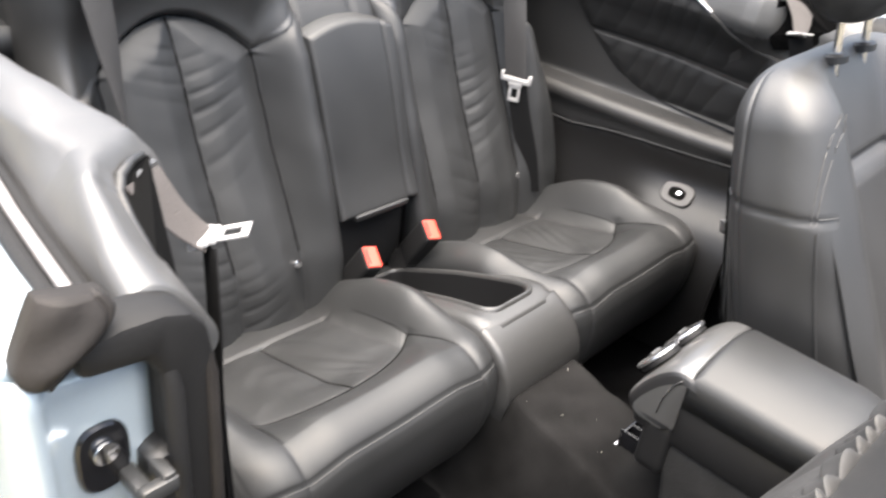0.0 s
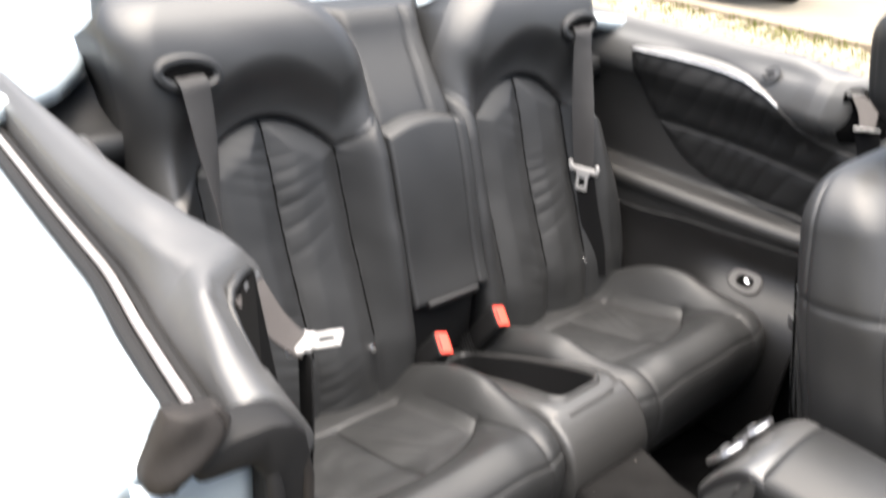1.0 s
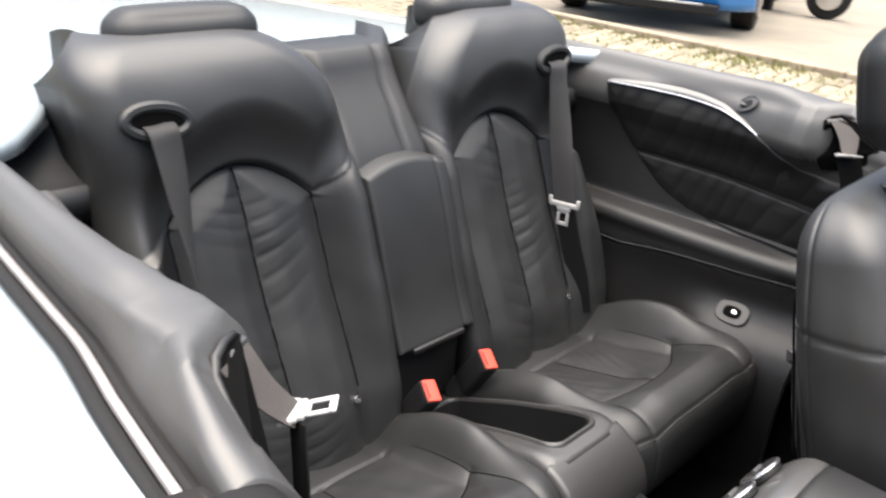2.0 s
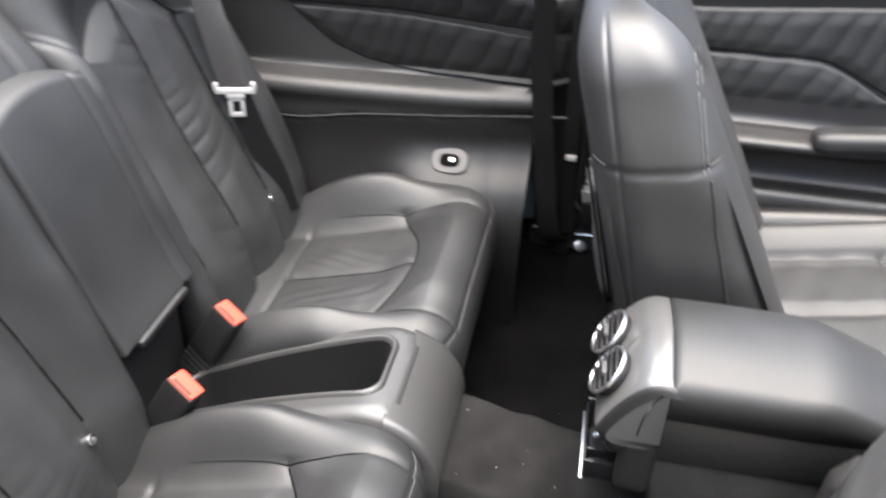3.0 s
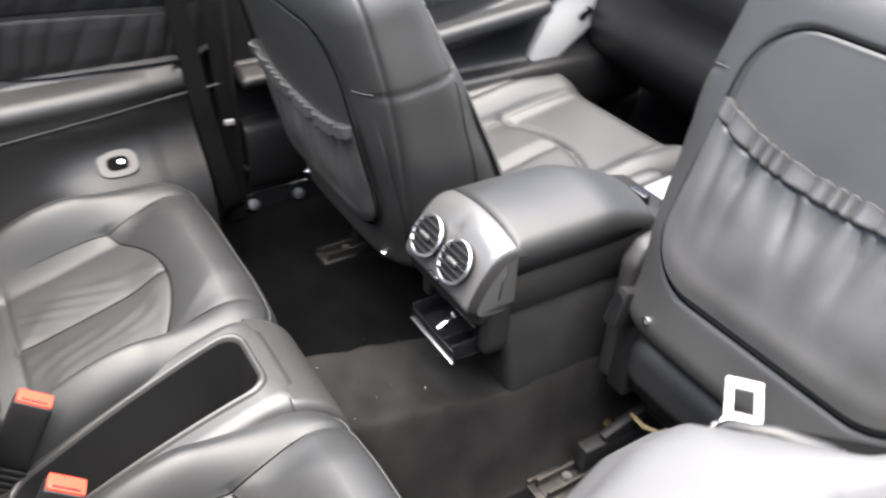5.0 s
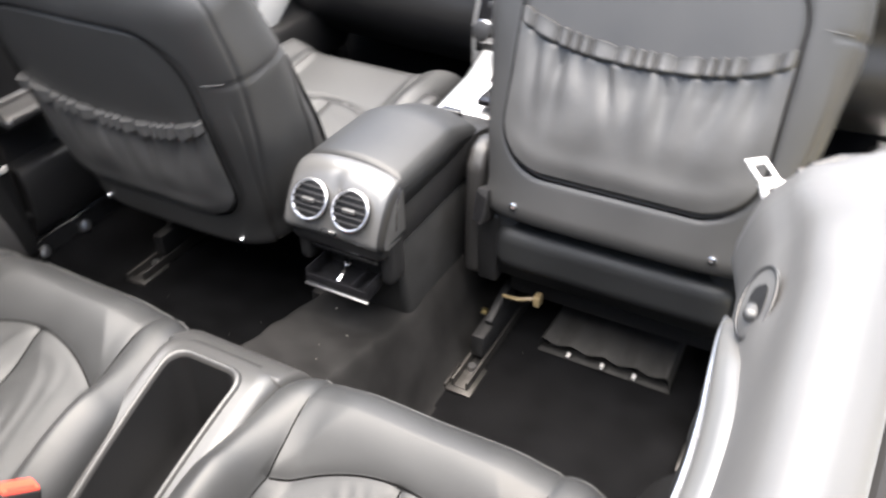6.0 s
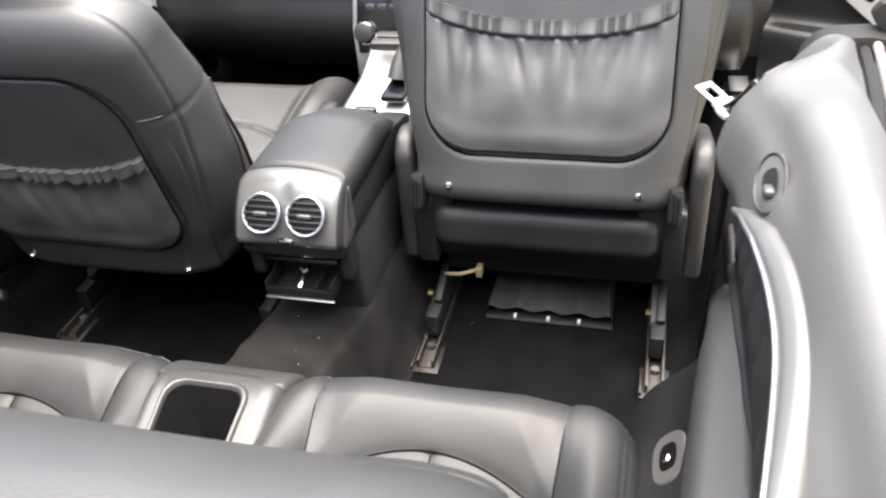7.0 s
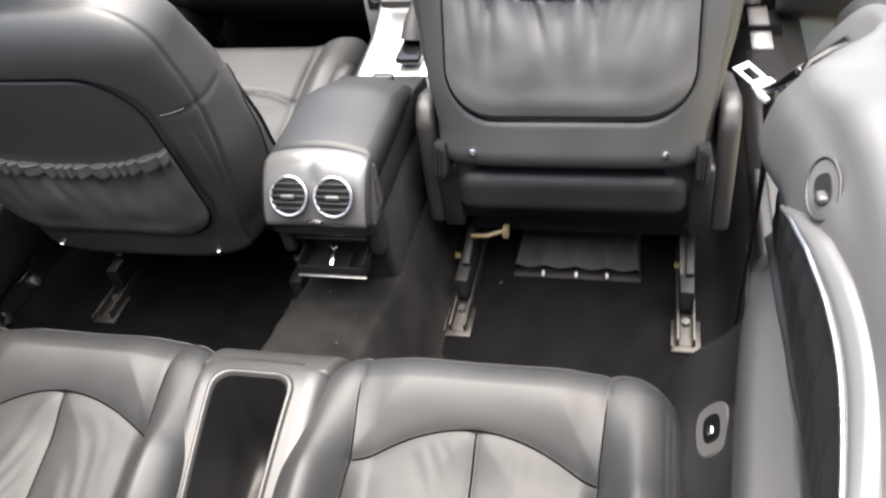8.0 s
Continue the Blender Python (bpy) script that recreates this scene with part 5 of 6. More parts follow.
def duct(x0, back):
    xs, ys = np.linspace(-0.125, 0.125, 70), np.linspace(0, 0.3, 12)
    bm = bmesh.new()
    rows = []
    for y in ys:
        w = 1.0 - 0.3 * y
        rows.append([[bm.verts.new((x0 + x * w, back + 0.0 + y, 0.252 + 0.03 * lv * (1 - edge(np.array(0.125 - abs(x)), 0.01) / 0.01) + lv * 0.004 * math.cos(x * 105) + 0.16 * y * y)) for x in xs] for lv in (0, 1)])
    for i in range(len(ys) - 1):
        for lv in (0, 1):
            for j in range(len(xs) - 1):
                q = (rows[i][lv][j], rows[i][lv][j + 1], rows[i + 1][lv][j + 1], rows[i + 1][lv][j])
                bm.faces.new(q if lv else q[::-1])
    return bm


SHIELD = material("charcoal_plastic", (0.024, 0.023, 0.0225), 0.45, grain=0.3, size=900, var=0.12)
RAIL = material("worn_rail_steel", (0.055, 0.053, 0.051), 0.45, 0.8, grain=0.3, size=200, var=0.3)
BRASS = material("yellow_zinc", (0.6, 0.48, 0.22), 0.3, 1.0)
PLUG = material("brown_plug", (0.20, 0.15, 0.08), 0.5)
DUCT = material("duct_plastic", (0.020, 0.019, 0.018), 0.6, grain=0.4, size=300, var=0.3)


def lean(x, y, z, slope):
    """The pose of a seat back whose rear face starts at a place and runs up with that slope."""
    return Matrix.Translation((x, y, z)) @ Matrix.Rotation(-math.atan(slope), 4, "X")


seat_l = thing("front_bucket_chair", "upright black leather front seat with gathered rear map pocket", "car seat", -0.368, 1.1, 0.25, group="front seats")
seat_back(seat_l, lean(-0.372, 0.722, 0.485, -0.25), -1)
seat_cushion(seat_l, -0.372, 0.905, 0.01)
seat_frame(seat_l, -0.372, 0.93, -1, False)
adopt(seat_l)

seat_r = thing("front_bucket_chair", "black leather front seat tipped forward, gathered rear map pocket", "car seat", 0.368, 1.1, 0.25, group="front seats")
seat_back(seat_r, lean(0.373, 0.884, 0.584, 0.36), 1)
seat_cushion(seat_r, 0.366, 0.935, 0.068)
seat_frame(seat_r, 0.376, 0.96, 1, True)
part("cushion_roll", rounded((0.370, 0.958, 0.492), (0.203, 0.042, 0.045), 0.030, 24), LEATHER, seat_r, "rounded rear edge of the cushion")
adopt(seat_r)

# ---- centre console and dash ----


def console():
    root = thing("centre_console", "black centre console with padded lid and twin rear air vents", "console", 0, 0.9, 0.38)
    xs = even(70, -0.090, 0.090, 0.6)
    ys = even(70, 0.766, 1.03, 0.5)
    X, Y = np.meshgrid(xs, ys, indexing="ij")
    Z = 0.706 - 0.022 * (np.abs(X) / 0.09) ** 2.2 - edge(np.minimum(0.090 - np.abs(X), np.minimum(Y - 0.764, 1.032 - Y)), 0.014) - 0.035 * smooth_step(0.92, 1.05, Y) + 0.0008 * ripple(X * 30, Y * 25, 91)
    F = np.stack([X * (1 - 0.06 * smooth_step(0.9, 1.03, Y)), Y, Z], -1)
    B = F.copy()
    B[..., 2] = 0.640
    slab("lid", F, B, LEATHER, root, "padded leather lid", flip=True)
    part("lid_catch", rounded((0.03, 1.036, 0.660), (0.02, 0.008, 0.010), 0.004, 5), GLOSS, root)
    part("upper_side", extrude([(0.742, 0.60), (0.760, 0.642), (1.03, 0.642), (1.12, 0.62), (1.12, 0.57), (0.752, 0.57)], -0.087, 0.087, "x", 0.006), TRIM, root)
    part("body", extrude([(0.735, 0.572), (1.14, 0.572), (1.14, 0.34), (0.80, 0.34), (0.782, 0.40), (0.765, 0.50)], -0.082, 0.082, "x", 0.014, 3), CARPET2, root, "grey carpeted lower console")
    # rear vent housing, rounded in plan and in height
    us, vs = np.linspace(-1, 1, 70), np.linspace(0, 1, 50)
    prof = catmull([(0.766, 0.700), (0.752, 0.699), (0.737, 0.692), (0.720, 0.674), (0.705, 0.650), (0.693, 0.624), (0.690, 0.608), (0.700, 0.597), (0.735, 0.590)], 50)
    U, V = np.meshgrid(us, vs, indexing="ij")
    X = 0.092 * np.sign(U) * np.abs(U) ** 0.9
    r = edge(0.092 - np.abs(X), 0.018)
    Y = prof[None, :, 0] + 0.8 * r
    Z = prof[None, :, 1] - r * 0.6 * (1 - V) - 0.016 * (np.abs(X) / 0.09) ** 2.2 * (1 - V)
    Y = Y + 0.004 * bell(X, 0.010) * bell(Z - 0.672, 0.02)
    F = np.stack([X, Y, Z], -1)
    B = F.copy()
    B[..., 1] = 0.765
    B[..., 2] = np.clip(F[..., 2], 0.60, 0.680)
    wrap = ((np.abs(X) > 0.0845) | (np.repeat(V[:1], len(us), 0) > 0.80)).astype(int)
    slab("vent_housing", F, B, VENTSIL, root, flip=False, regions=(wrap, [("vent_housing", VENTSIL, "dark silver vent housing"), ("housing_edge", TRIM, "black moulding round the vent housing")]))
    for k in (-1, 1):
        part("edge_trim", tube([(k * 0.0925, 0.757, 0.678), (k * 0.0935, 0.748, 0.664), (k * 0.0935, 0.741, 0.640), (k * 0.0925, 0.738, 0.612)], 0.0012, 6), CHROME, root, "thin bright edge")
    part("lower_lip", rounded((0.0, 0.728, 0.585), (0.088, 0.026, 0.020), 0.016, 12), TRIM, root, "rounded black lip under the vents")
    n = Vector((0, -1, 0.66)).normalized()
    up = Vector((0, 0.66, 1)).normalized()
    for k in (-1, 1):
        c = Vector((k * 0.0365 + 0.004, 0.7045, 0.6520))
        v = part("air_vent", disc(c + n * 0.0035, n, 0.0298, 0.008, 36, 0.001), DARK, root, "round black air vent")
        part("ring", oval(c + n * 0.0095, n, up, 0.0298, 0.0298, 0.0027, 40), STEEL, v, "bright ring")
        for i in range(5):
            dz = -0.0192 + 0.0096 * i
            wdt = 2 * math.sqrt(0.0285 ** 2 - dz * dz)
            part("slat", box(c + n * 0.0095 + up * dz, (wdt, 0.008, 0.0030), 0.0008, (-28, 0, 0)), TRIM, v)
        part("thumb_tab", rounded(c + n * 0.013 + up * -0.001, (0.011, 0.003, 0.0035), 0.0015, 4), VENTSIL, v)
    part("badge_dial", plate((0.002, 0.6925, 0.611), (0, -1, 0.2), (1, 0, 0), 0.014, 0.005, 0.005), GLOSS, root)
    part("dial_tabs", join(*[box((0.002 + dx, 0.6875, 0.612), (0.003, 0.002, 0.005), 0.0005) for dx in (-0.008, -0.003, 0.003, 0.008)]), STEEL, root)
    # open ashtray below the vents
    tray = part("ashtray", join(box((0.006, 0.722, 0.498), (0.112, 0.07, 0.004), 0.001), box((0.006, 0.689, 0.506), (0.116, 0.004, 0.022), 0.001), box((-0.05, 0.722, 0.512), (0.003, 0.07, 0.03), 0.001), box((0.062, 0.722, 0.512), (0.003, 0.07, 0.03), 0.001), box((0.035, 0.715, 0.512), (0.003, 0.05, 0.018), 0.001)), GLOSS, root, "open black ashtray drawer")
    part("tray_lip", box((0.006, 0.6868, 0.497), (0.120, 0.005, 0.003), 0.001), STEEL, tray, "bright front lip")
    part("clip", join(box((0.004, 0.712, 0.520), (0.006, 0.034, 0.004), 0.001, (24, 0, 0)), box((-0.001, 0.728, 0.530), (0.005, 0.010, 0.006), 0.001), box((0.009, 0.728, 0.530), (0.005, 0.010, 0.006), 0.001)), CHROME, tray, "bright metal clip")
    part("ashtray_hood", box((0.006, 0.742, 0.548), (0.125, 0.05, 0.008), 0.003, (-12, 0, 0)), GLOSS, root)
    part("recess", box((0.006, 0.770, 0.530), (0.120, 0.03, 0.07), 0.002), DARK, root)
    for k in (-1, 1):
        part("side_cheek", rounded((k * 0.078, 0.745, 0.555), (0.012, 0.022, 0.045), 0.010, 8), TRIM, root)
    adopt(root)


CARPET2 = material("console_carpet", (0.022, 0.022, 0.022), 0.95, grain=1.0, size=400, var=0.35, vsize=12, spec=0.1)
console()


def gear_area():
    root = thing("gear_selector", "silver gear selector panel with black lever gaiter", "gear selector", 0, 1.25, 0.45)
    part("base", extrude([(1.03, 0.56), (1.06, 0.580), (1.30, 0.598), (1.46, 0.65), (1.46, 0.40), (1.03, 0.40)], -0.085, 0.085, "x", 0.01), TRIM, root)
    part("surround", extrude([(1.15, 0.590), (1.30, 0.606), (1.43, 0.654), (1.43, 0.648), (1.30, 0.600), (1.15, 0.584)], -0.072, 0.072, "x", 0.003), SILVER, root, "bright silver surround")
    part("gate", rounded((0.032, 1.24, 0.614), (0.026, 0.06, 0.008), 0.006, 8), GLOSS, root)
    g = tube([(0.032, 1.24, 0.63), (0.034, 1.255, 0.66), (0.038, 1.28, 0.69), (0.042, 1.30, 0.72)], [0.026, 0.018, 0.009, 0.008], 16)
    part("gaiter", g, PLEAT, root, "creased leather gaiter")
    part("knob", rounded((0.044, 1.31, 0.745), (0.018, 0.022, 0.030), 0.014, 10), LEATHER, root)
    for y in (1.36, 1.40):
        part("switch", rounded((0.0, y, 0.655), (0.06, 0.012, 0.010), 0.004, 6, 0, (10, 0, 0)), TRIM, root)
    adopt(root)


gear_area()


def dashboard():
    root = thing("dashboard", "black dashboard with silver centre panel and round dials", "dashboard", 0, 1.7, 0.30)
    P = catmull([(1.62, 0.48), (1.53, 0.56), (1.50, 0.64), (1.52, 0.72), (1.50, 0.80), (1.53, 0.87), (1.65, 0.92), (1.85, 0.95), (2.0, 0.95)], 60)
    xs = np.linspace(-0.74, 0.74, 60)
    X = np.repeat(xs[:, None], 60, 1)
    F = np.stack([X, P[None, :, 0] + 0.05 * (X / 0.74) ** 2, P[None, :, 1] + 0 * X], -1)
    B = F.copy()
    B[..., 1] = 2.0
    B[..., 2] = np.maximum(0.46, F[..., 2] - 0.05)
    slab("fascia", F, B, TRIM, root, flip=True)
    part("bulkhead", box((0, 1.99, 0.55), (1.5, 0.03, 0.75)), DARK, root)
    part("centre_fascia", extrude([(1.44, 0.50), (1.44, 0.655), (1.50, 0.80), (1.56, 0.80), (1.56, 0.50)], -0.135, 0.10, "x", 0.01), SILVER, root, "silver centre fascia panel")
    part("stack_face", extrude([(1.434, 0.60), (1.436, 0.66), (1.492, 0.785), (1.50, 0.785), (1.46, 0.60)], -0.122, 0.088, "x", 0.004), GLOSS, root)
    for x, z, r in ((-0.100, 0.652, 0.022), (0.065, 0.652, 0.022)):
        n = (0, -1, 0.4)
        k = part("dial", disc((x, 1.428 + (z - 0.652) * 0.4, z), n, r, 0.024, 28, 0.004), TRIM, root, "round black dial")
        part("dial_ring", oval((x, 1.432, z - 0.003), n, (0, 0, 1), r + 0.003, r + 0.003, 0.003), CHROME, k)
    for z in (0.70, 0.735, 0.77):
        part("button_row", join(*[box((-0.09 + 0.028 * i, 1.46 + (z - 0.70) * 0.45, z), (0.022, 0.012, 0.016), 0.002, (-22, 0, 0)) for i in range(7)]), TRIM, root)
    adopt(root)


dashboard()

# ---- doors ----
BRIGHT = material("bright_silver_lacquer", (0.55, 0.55, 0.54), 0.35, 0.25, var=0.05)


def door(root, m, s):
    """A front door in its own axes: y from the hinge backwards (negative), x from the inner face outwards, z up."""
    ys = np.linspace(-1.08, 0.0, 80)
    rows = []
    for y in ys:
        k = smooth_step(-0.75, -0.2, np.array(y))
        arm = 0.662 + 0.10 * float(smooth_step(-0.62, -0.15, np.array(y)))
        pts = [(0.02, 0.38), (-0.03, 0.42), (-0.045, 0.50), (-0.035, 0.55), (0.0, 0.565), (0.01, 0.61), (0.0, arm - 0.035), (-0.055 + 0.03 * float(k), arm - 0.018), (-0.058 + 0.03 * float(k), arm), (-0.02, arm + 0.014), (0.0, arm + 0.03), (0.012, 0.85), (0.008, 0.92), (0.0, 0.97), (0.03, 1.0), (0.08, 1.003), (0.10, 0.98)]
        c = catmull(pts, 100)
        rows.append(np.stack([c[:, 0], np.full(100, y), c[:, 1]], 1))
    F = np.array(rows)
    B = F.copy()
    B[..., 0] = np.maximum(F[..., 0] + 0.02, 0.10)
    B[..., 2] = np.minimum(F[..., 2], 0.97)

    def put(G):
        return np.array([m @ Vector((v[0] * s, v[1], v[2])) for v in G.reshape(-1, 3)]).reshape(G.shape)
    cell = (F[..., 2] < 0.60).astype(int)
    slab("door_card", put(F), put(B), TRIM, root, flip=s < 0, regions=(cell, [("door_card", TRIM, ""), ("lower_bin", TRIM, "")]))
    # pleated insert above the armrest
    Y, U = np.meshgrid(np.linspace(-1.07, -0.40, 200), even(60, 0, 1, 0.5), indexing="ij")
    lo = 0.715 + 0.10 * smooth_step(-0.62, -0.38, Y)
    hi = 0.875 + 0.03 * smooth_step(-1.0, -0.5, Y) - 0.05 * smooth_step(-0.5, -0.40, Y)
    Z = lo + (hi - lo) * U
    seam = 0.80 - 0.075 * smooth_step(-0.72, -0.5, Y)
    ph = (Y - 0.35 * (Z - 0.8)) / 0.044 + 0.3 * np.sin(Y * 21)
    sd = np.minimum(np.minimum(Z - lo, hi - Z), -0.39 - Y)
    out = 0.004 + 0.006 * np.abs(np.sin(math.pi * ph)) ** 0.6 * smooth_step(0, 0.03, np.minimum(sd, np.abs(Z - seam))) - 0.006 * bell(Z - seam, 0.004) - 0.8 * edge(sd, 0.008)
    X = 0.008 - out
    G = np.stack([X, Y, Z], -1)
    H = np.stack([X * 0 + 0.02, Y, Z], -1)
    slab("insert", put(G), put(H), PLEAT, root, flip=s > 0, regions=((Z > seam).astype(int), [("pleated_insert", PLEAT, "pleated black leather"), ("pleated_insert", PLEAT, "pleated black leather")]))
    # pull pad, silver switch panel
    b = rounded((s * -0.045, -0.52, 0.690), (0.030, 0.17, 0.020), 0.018, 14, 0, (6, 0, 0))
    b.transform(m)
    part("armrest_pad", b, LEATHER, root)
    b = extrude([(-0.36, 0.565), (-0.315, 0.525), (-0.13, 0.655), (-0.15, 0.72), (-0.22, 0.735), (-0.30, 0.69)], s * -0.012, s * 0.02, "x", 0.006)
    b.transform(m)
    p = part("switch_panel", b, BRIGHT, root, "silver panel with memory switch")
    b = plate((s * -0.012, -0.205, 0.655), (-s, 0, 0), (0, 0.8, 0.6), 0.020, 0.012, 0.004)
    b.transform(m)
    part("switch", b, GLOSS, p)
    b = tube([(s * -0.02, y, 0.42 + 0.1 * (y + 0.3) ** 2 * (y > -0.3)) for y in np.linspace(-0.6, -0.05, 16)], 0.006, 8)
    b.transform(m)
    part("bin_edge", b, TRIM, root)
    # painted outer skin
    b = extrude([(-1.09, 0.22), (0.02, 0.22), (0.02, 0.93), (-0.1, 0.985), (-1.09, 0.985)], s * 0.103, s * 0.165, "x", 0.02, 3)
    b.transform(m)
    part("outer_skin", b, PAINT, root, "pale silver-blue painted skin")
    b = tube([(s * 0.09, y, 0.998) for y in np.linspace(-1.08, -0.08, 12)], 0.008, 8)
    b.transform(m)
    part("window_seal", b, RUBBER, root)


left = thing("door_left", "closed front door, pleated leather card and silver switch panel", "car door", -0.78, 1.2, 0.22, kind="structure")
door(left, Matrix.Translation((-0.705, 1.73, 0)), -1)
adopt(left)
right = thing("door_right", "wide open front door with black inner card", "car door", 0.9, 1.7, 0.22, kind="structure")
door(right, Matrix.Translation((0.80, 1.78, 0)) @ Matrix.Rotation(radians(68), 4, "Z"), 1)
adopt(right)

# ---- street ----


def parked_car():
    """A small blue car that faces the kerb."""
    gx, gy, gz = KX - 0.50, -2.72, rise(KX) - 0.05
    root = thing("parked_car", "bright blue hatchback parked facing the kerb", "car", gx - 1.8, gy, gz)

    def put(bm):
        bm.transform(Matrix.Translation((gx, gy, gz)) @ turn)
        return bm
    turn = Matrix.Rotation(radians(20), 4, "Z")
    us, vs = np.linspace(-1, 1, 60), np.linspace(0, 1, 60)
    prof = catmull([(-0.10, 0.17), (-0.02, 0.22), (0.02, 0.32), (0.02, 0.45), (-0.02, 0.58), (-0.10, 0.70), (-0.35, 0.84), (-0.9, 0.95)], 60)
    U, V = np.meshgrid(us, vs, indexing="ij")
    Y = 0.875 * U
    X = prof[None, :, 0] - 0.16 * np.abs(U) ** 3.2
    Z = prof[None, :, 1] + 0.03 * np.abs(U) ** 2 * (V < 0.3)
    X = X + 0.03 * bell(Z - 0.30 - 0.07 * np.abs(U), 0.03)
    F = np.stack([X, Y, Z], -1)
    B = F.copy()
    B[..., 0] -= 0.06
    F, B = (np.array([Matrix.Translation((gx, gy, gz)) @ turn @ Vector(v) for v in G.reshape(-1, 3)]).reshape(G.shape) for G in (F, B))
    slab("front_end", F, B, BLUE, root, "blue bumper and bonnet", flip=False)
    part("cabin", put(extrude([(-0.80, 0.30), (-0.80, 0.93), (-1.55, 1.42), (-3.0, 1.45), (-3.9, 0.98), (-4.0, 0.30)], -0.80, 0.80, "y", 0.08, 3)), BLUE, root)
    part("windscreen", put(box((-1.16, 0, 1.19), (0.02, 1.3, 0.80), 0.004, (0, -57, 0))), GLOSS, root)
    part("grille", put(rounded((0.015, 0, 0.44), (0.03, 0.48, 0.085), 0.03, 10)), DARK, root)
    part("lower_intake", put(rounded((-0.01, 0, 0.205), (0.05, 0.62, 0.045), 0.02, 10)), DARK, root)
    part("splitter", put(rounded((0.0, 0, 0.240), (0.04, 0.50, 0.010), 0.006, 8)), SILVER, root)
    pl = part("number_plate", put(box((0.052, 0, 0.45), (0.008, 0.52, 0.112), 0.003)), WHITE, root, "white plate with dark bars")
    for i, (y, w) in enumerate(((-0.20, 0.05), (-0.13, 0.05), (-0.065, 0.05), (0.0, 0.05), (0.09, 0.05), (0.15, 0.05), (0.21, 0.045))):
        part("plate_bar", put(box((0.057, y, 0.45), (0.003, w * 0.7, 0.07), 0.001)), GLOSS, pl)
    for k in (-1, 1):
        f = part("fog_pocket", put(rounded((-0.055, k * 0.62, 0.42), (0.05, 0.14, 0.045), 0.03, 8)), DARK, root)
        part("fog_lamp", put(rounded((-0.012, k * 0.62, 0.405), (0.02, 0.075, 0.018), 0.01, 6)), WHITE, f, "pale lamp bar")
        part("headlamp", put(rounded((-0.16, k * 0.62, 0.67), (0.09, 0.16, 0.05), 0.04, 8)), CHROME, root)
        for x in (-0.75, -3.3):
            w = part("wheel", put(disc((x, k * 0.76, 0.31), (0, 1, 0), 0.31, 0.20, 36, 0.03)), RUBBER, root)
            part("rim", put(disc((x, k * 0.865, 0.31), (0, 1, 0), 0.20, 0.01, 24, 0.003)), STEEL, w)
    adopt(root)


BLUE = material("bright_blue_paint", (0.02, 0.22, 0.62), 0.25, 0.2, var=0.05, coat=1.0)
parked_car()


def far_wheel():
    # only a wheel of another parked car, with a plain dark block added
    root = thing("far_road_wheel", "far road wheel of a parked car beside a plain dark block", "trailer", -7.6, -2.5, rise(KX) - 0.05)
    z = rise(KX) - 0.05
    t = part("wheel", disc((-7.6, -2.15, z + 0.21), (1, 0.3, 0), 0.21, 0.12, 32, 0.03), RUBBER, root)
    part("rim", disc((-7.54, -2.13, z + 0.21), (1, 0.3, 0), 0.12, 0.02, 24, 0.004), STEEL, t)
    part("dark_block", rounded((-7.6, -2.75, z + 0.30), (0.12, 0.30, 0.10), 0.04, 8), DARK, root)
    part("prop_stand", box((-7.6, -2.75, z + 0.10), (0.1, 0.1, 0.2), 0.01), DARK, root)
    adopt(root)


far_wheel()


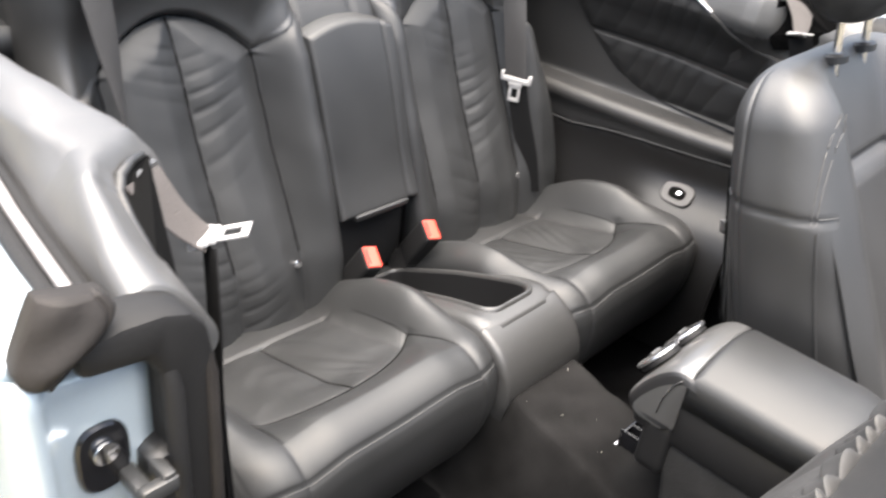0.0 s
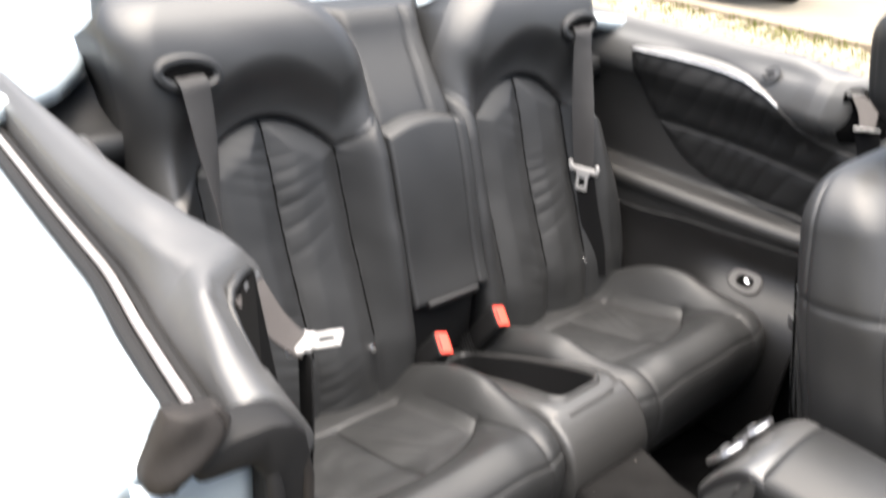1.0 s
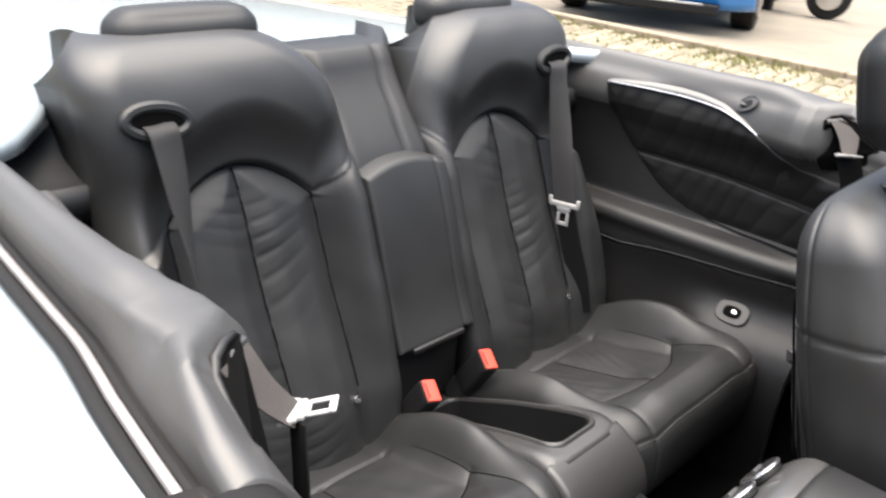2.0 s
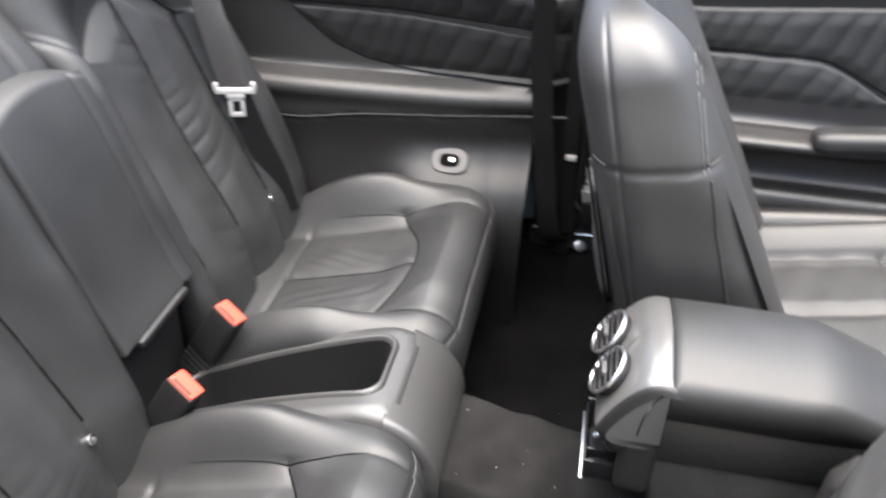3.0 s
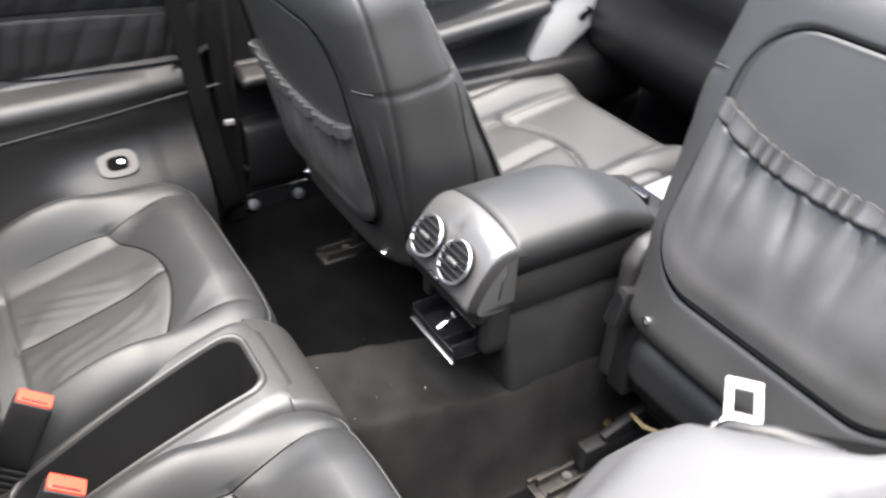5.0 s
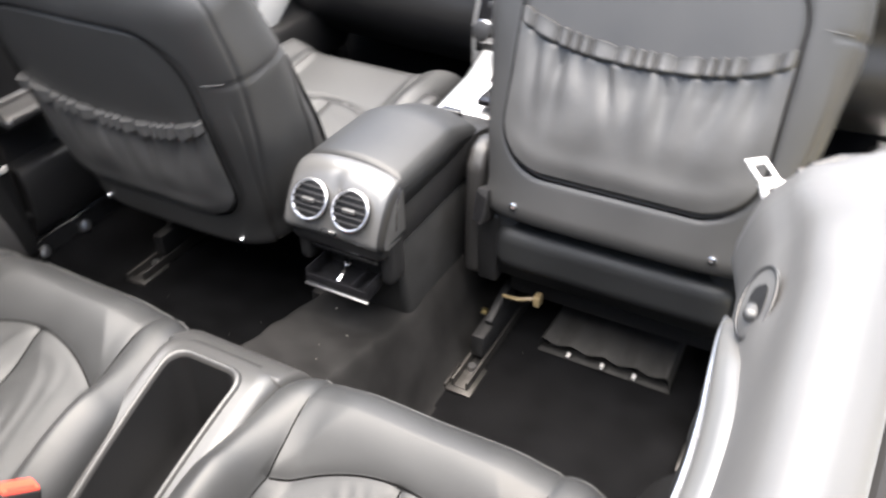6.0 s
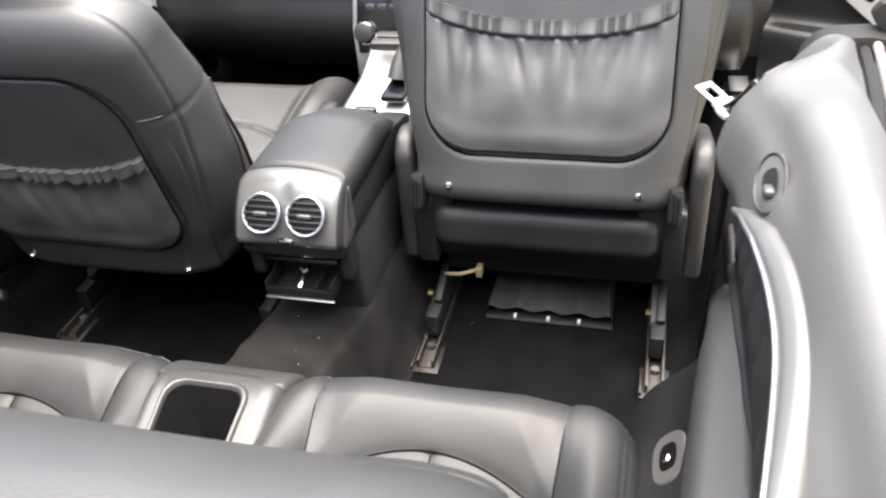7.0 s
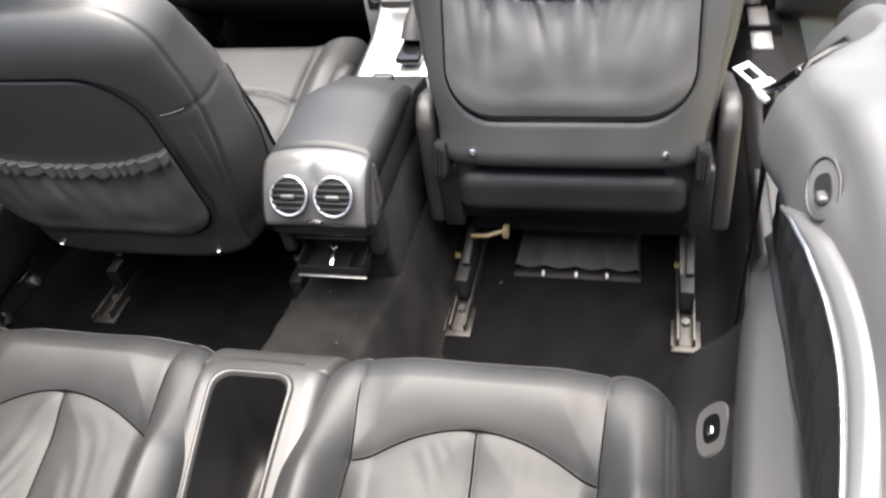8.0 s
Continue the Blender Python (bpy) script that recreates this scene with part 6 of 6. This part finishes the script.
def weeds():
    rs = random.Random(9)
    V, Fc = [], []
    for _ in range(3600):
        y = rs.uniform(-7.5, 2.5)
        x = KX + 0.08 + abs(rs.gauss(0, 0.22)) if rs.random() < 0.75 else rs.uniform(KX, -2.6)
        if x > -2.6 or (rs.random() < 0.5 and math.sin(y * 3.1) + math.sin(y * 7.7) < 0):
            continue
        z = rise(x) - 0.005
        h = rs.uniform(0.015, 0.055) if x < KX + 0.35 else rs.uniform(0.01, 0.035)
        a = rs.uniform(0, 6.28)
        dx, dy = 0.006 * math.cos(a), 0.006 * math.sin(a)
        lx, ly = rs.gauss(0, 0.3) * h, rs.gauss(0, 0.3) * h
        i = len(V)
        V += [(x - dx, y - dy, z), (x + dx, y + dy, z), (x + lx * 0.5 + dx * 0.7, y + ly * 0.5 + dy * 0.7, z + h * 0.6), (x + lx * 0.5 - dx * 0.7, y + ly * 0.5 - dy * 0.7, z + h * 0.6), (x + lx, y + ly, z + h)]
        Fc += [(i, i + 1, i + 2, i + 3), (i + 3, i + 2, i + 4)]
    ob = mesh_object("weeds", V, Fc, GRASS, None, "", False)
    tagged(ob, "yellow-green weeds growing along the kerb and joints", "weeds", kind="stuff")


weeds()


def paving():
    """Kerb stones and paving blocks beside the car, in straight courses that run up to the kerb."""
    kb = box((0, 0, 0), (0.10, 0.905, 0.14), 0.012)
    me = bpy.data.meshes.new("kerb_stone")
    kb.to_mesh(me)
    kb.free()
    me.materials.append(KERB)
    for i in range(14):
        ob = new("kerb_stone", me)
        ob.parent = land
        ob.matrix_parent_inverse = Matrix.Translation(land.location).inverted()
        ob.location = (KX, -8.6 + i * 0.915, rise(KX) - 0.045)
    bb = box((0, 0, 0), (0.196, 0.094, 0.06), 0.006, None, 1)
    me = bpy.data.meshes.new("paving_block")
    bb.to_mesh(me)
    bb.free()
    me.materials.append(BLOCK)
    rs = random.Random(12)
    tilt = math.atan(0.112)
    near, RV, RF = 0, [], []
    base = np.array([v.co[:] + (1.0,) for v in me.vertices])
    polys = [tuple(q.vertices) for q in me.polygons]
    for j in range(95):
        y = -6.2 + j * 0.1
        for i in range(16):
            x = KX + 0.16 + 0.2 * i + (0.1 if j % 2 else 0)
            if x > -1.3:
                continue
            m = Matrix.Translation((x, y, rise(x) - 0.032 + rs.uniform(-0.003, 0.003))) @ Euler((rs.gauss(0, 0.012), tilt + rs.gauss(0, 0.012), rs.gauss(0, 0.012))).to_matrix().to_4x4()
            if -2.9 < y < 0.1 and x < -3.4 and near < 300:
                near += 1
                ob = new("paving_block", me)
                ob.parent = land
                ob.matrix_parent_inverse = Matrix.Translation(land.location).inverted()
                ob.matrix_basis = m
            else:
                k = len(RV)
                RV += [tuple(v) for v in (base @ np.array(m).T)[:, :3]]
                RF += [tuple(a + k for a in q) for q in polys]
    ob = mesh_object("more_paving_blocks", RV, RF, BLOCK, land, "", False)
    ob["kind"] = "stuff"
    ob.matrix_parent_inverse = Matrix.Translation(land.location).inverted()


paving()
adopt(land)
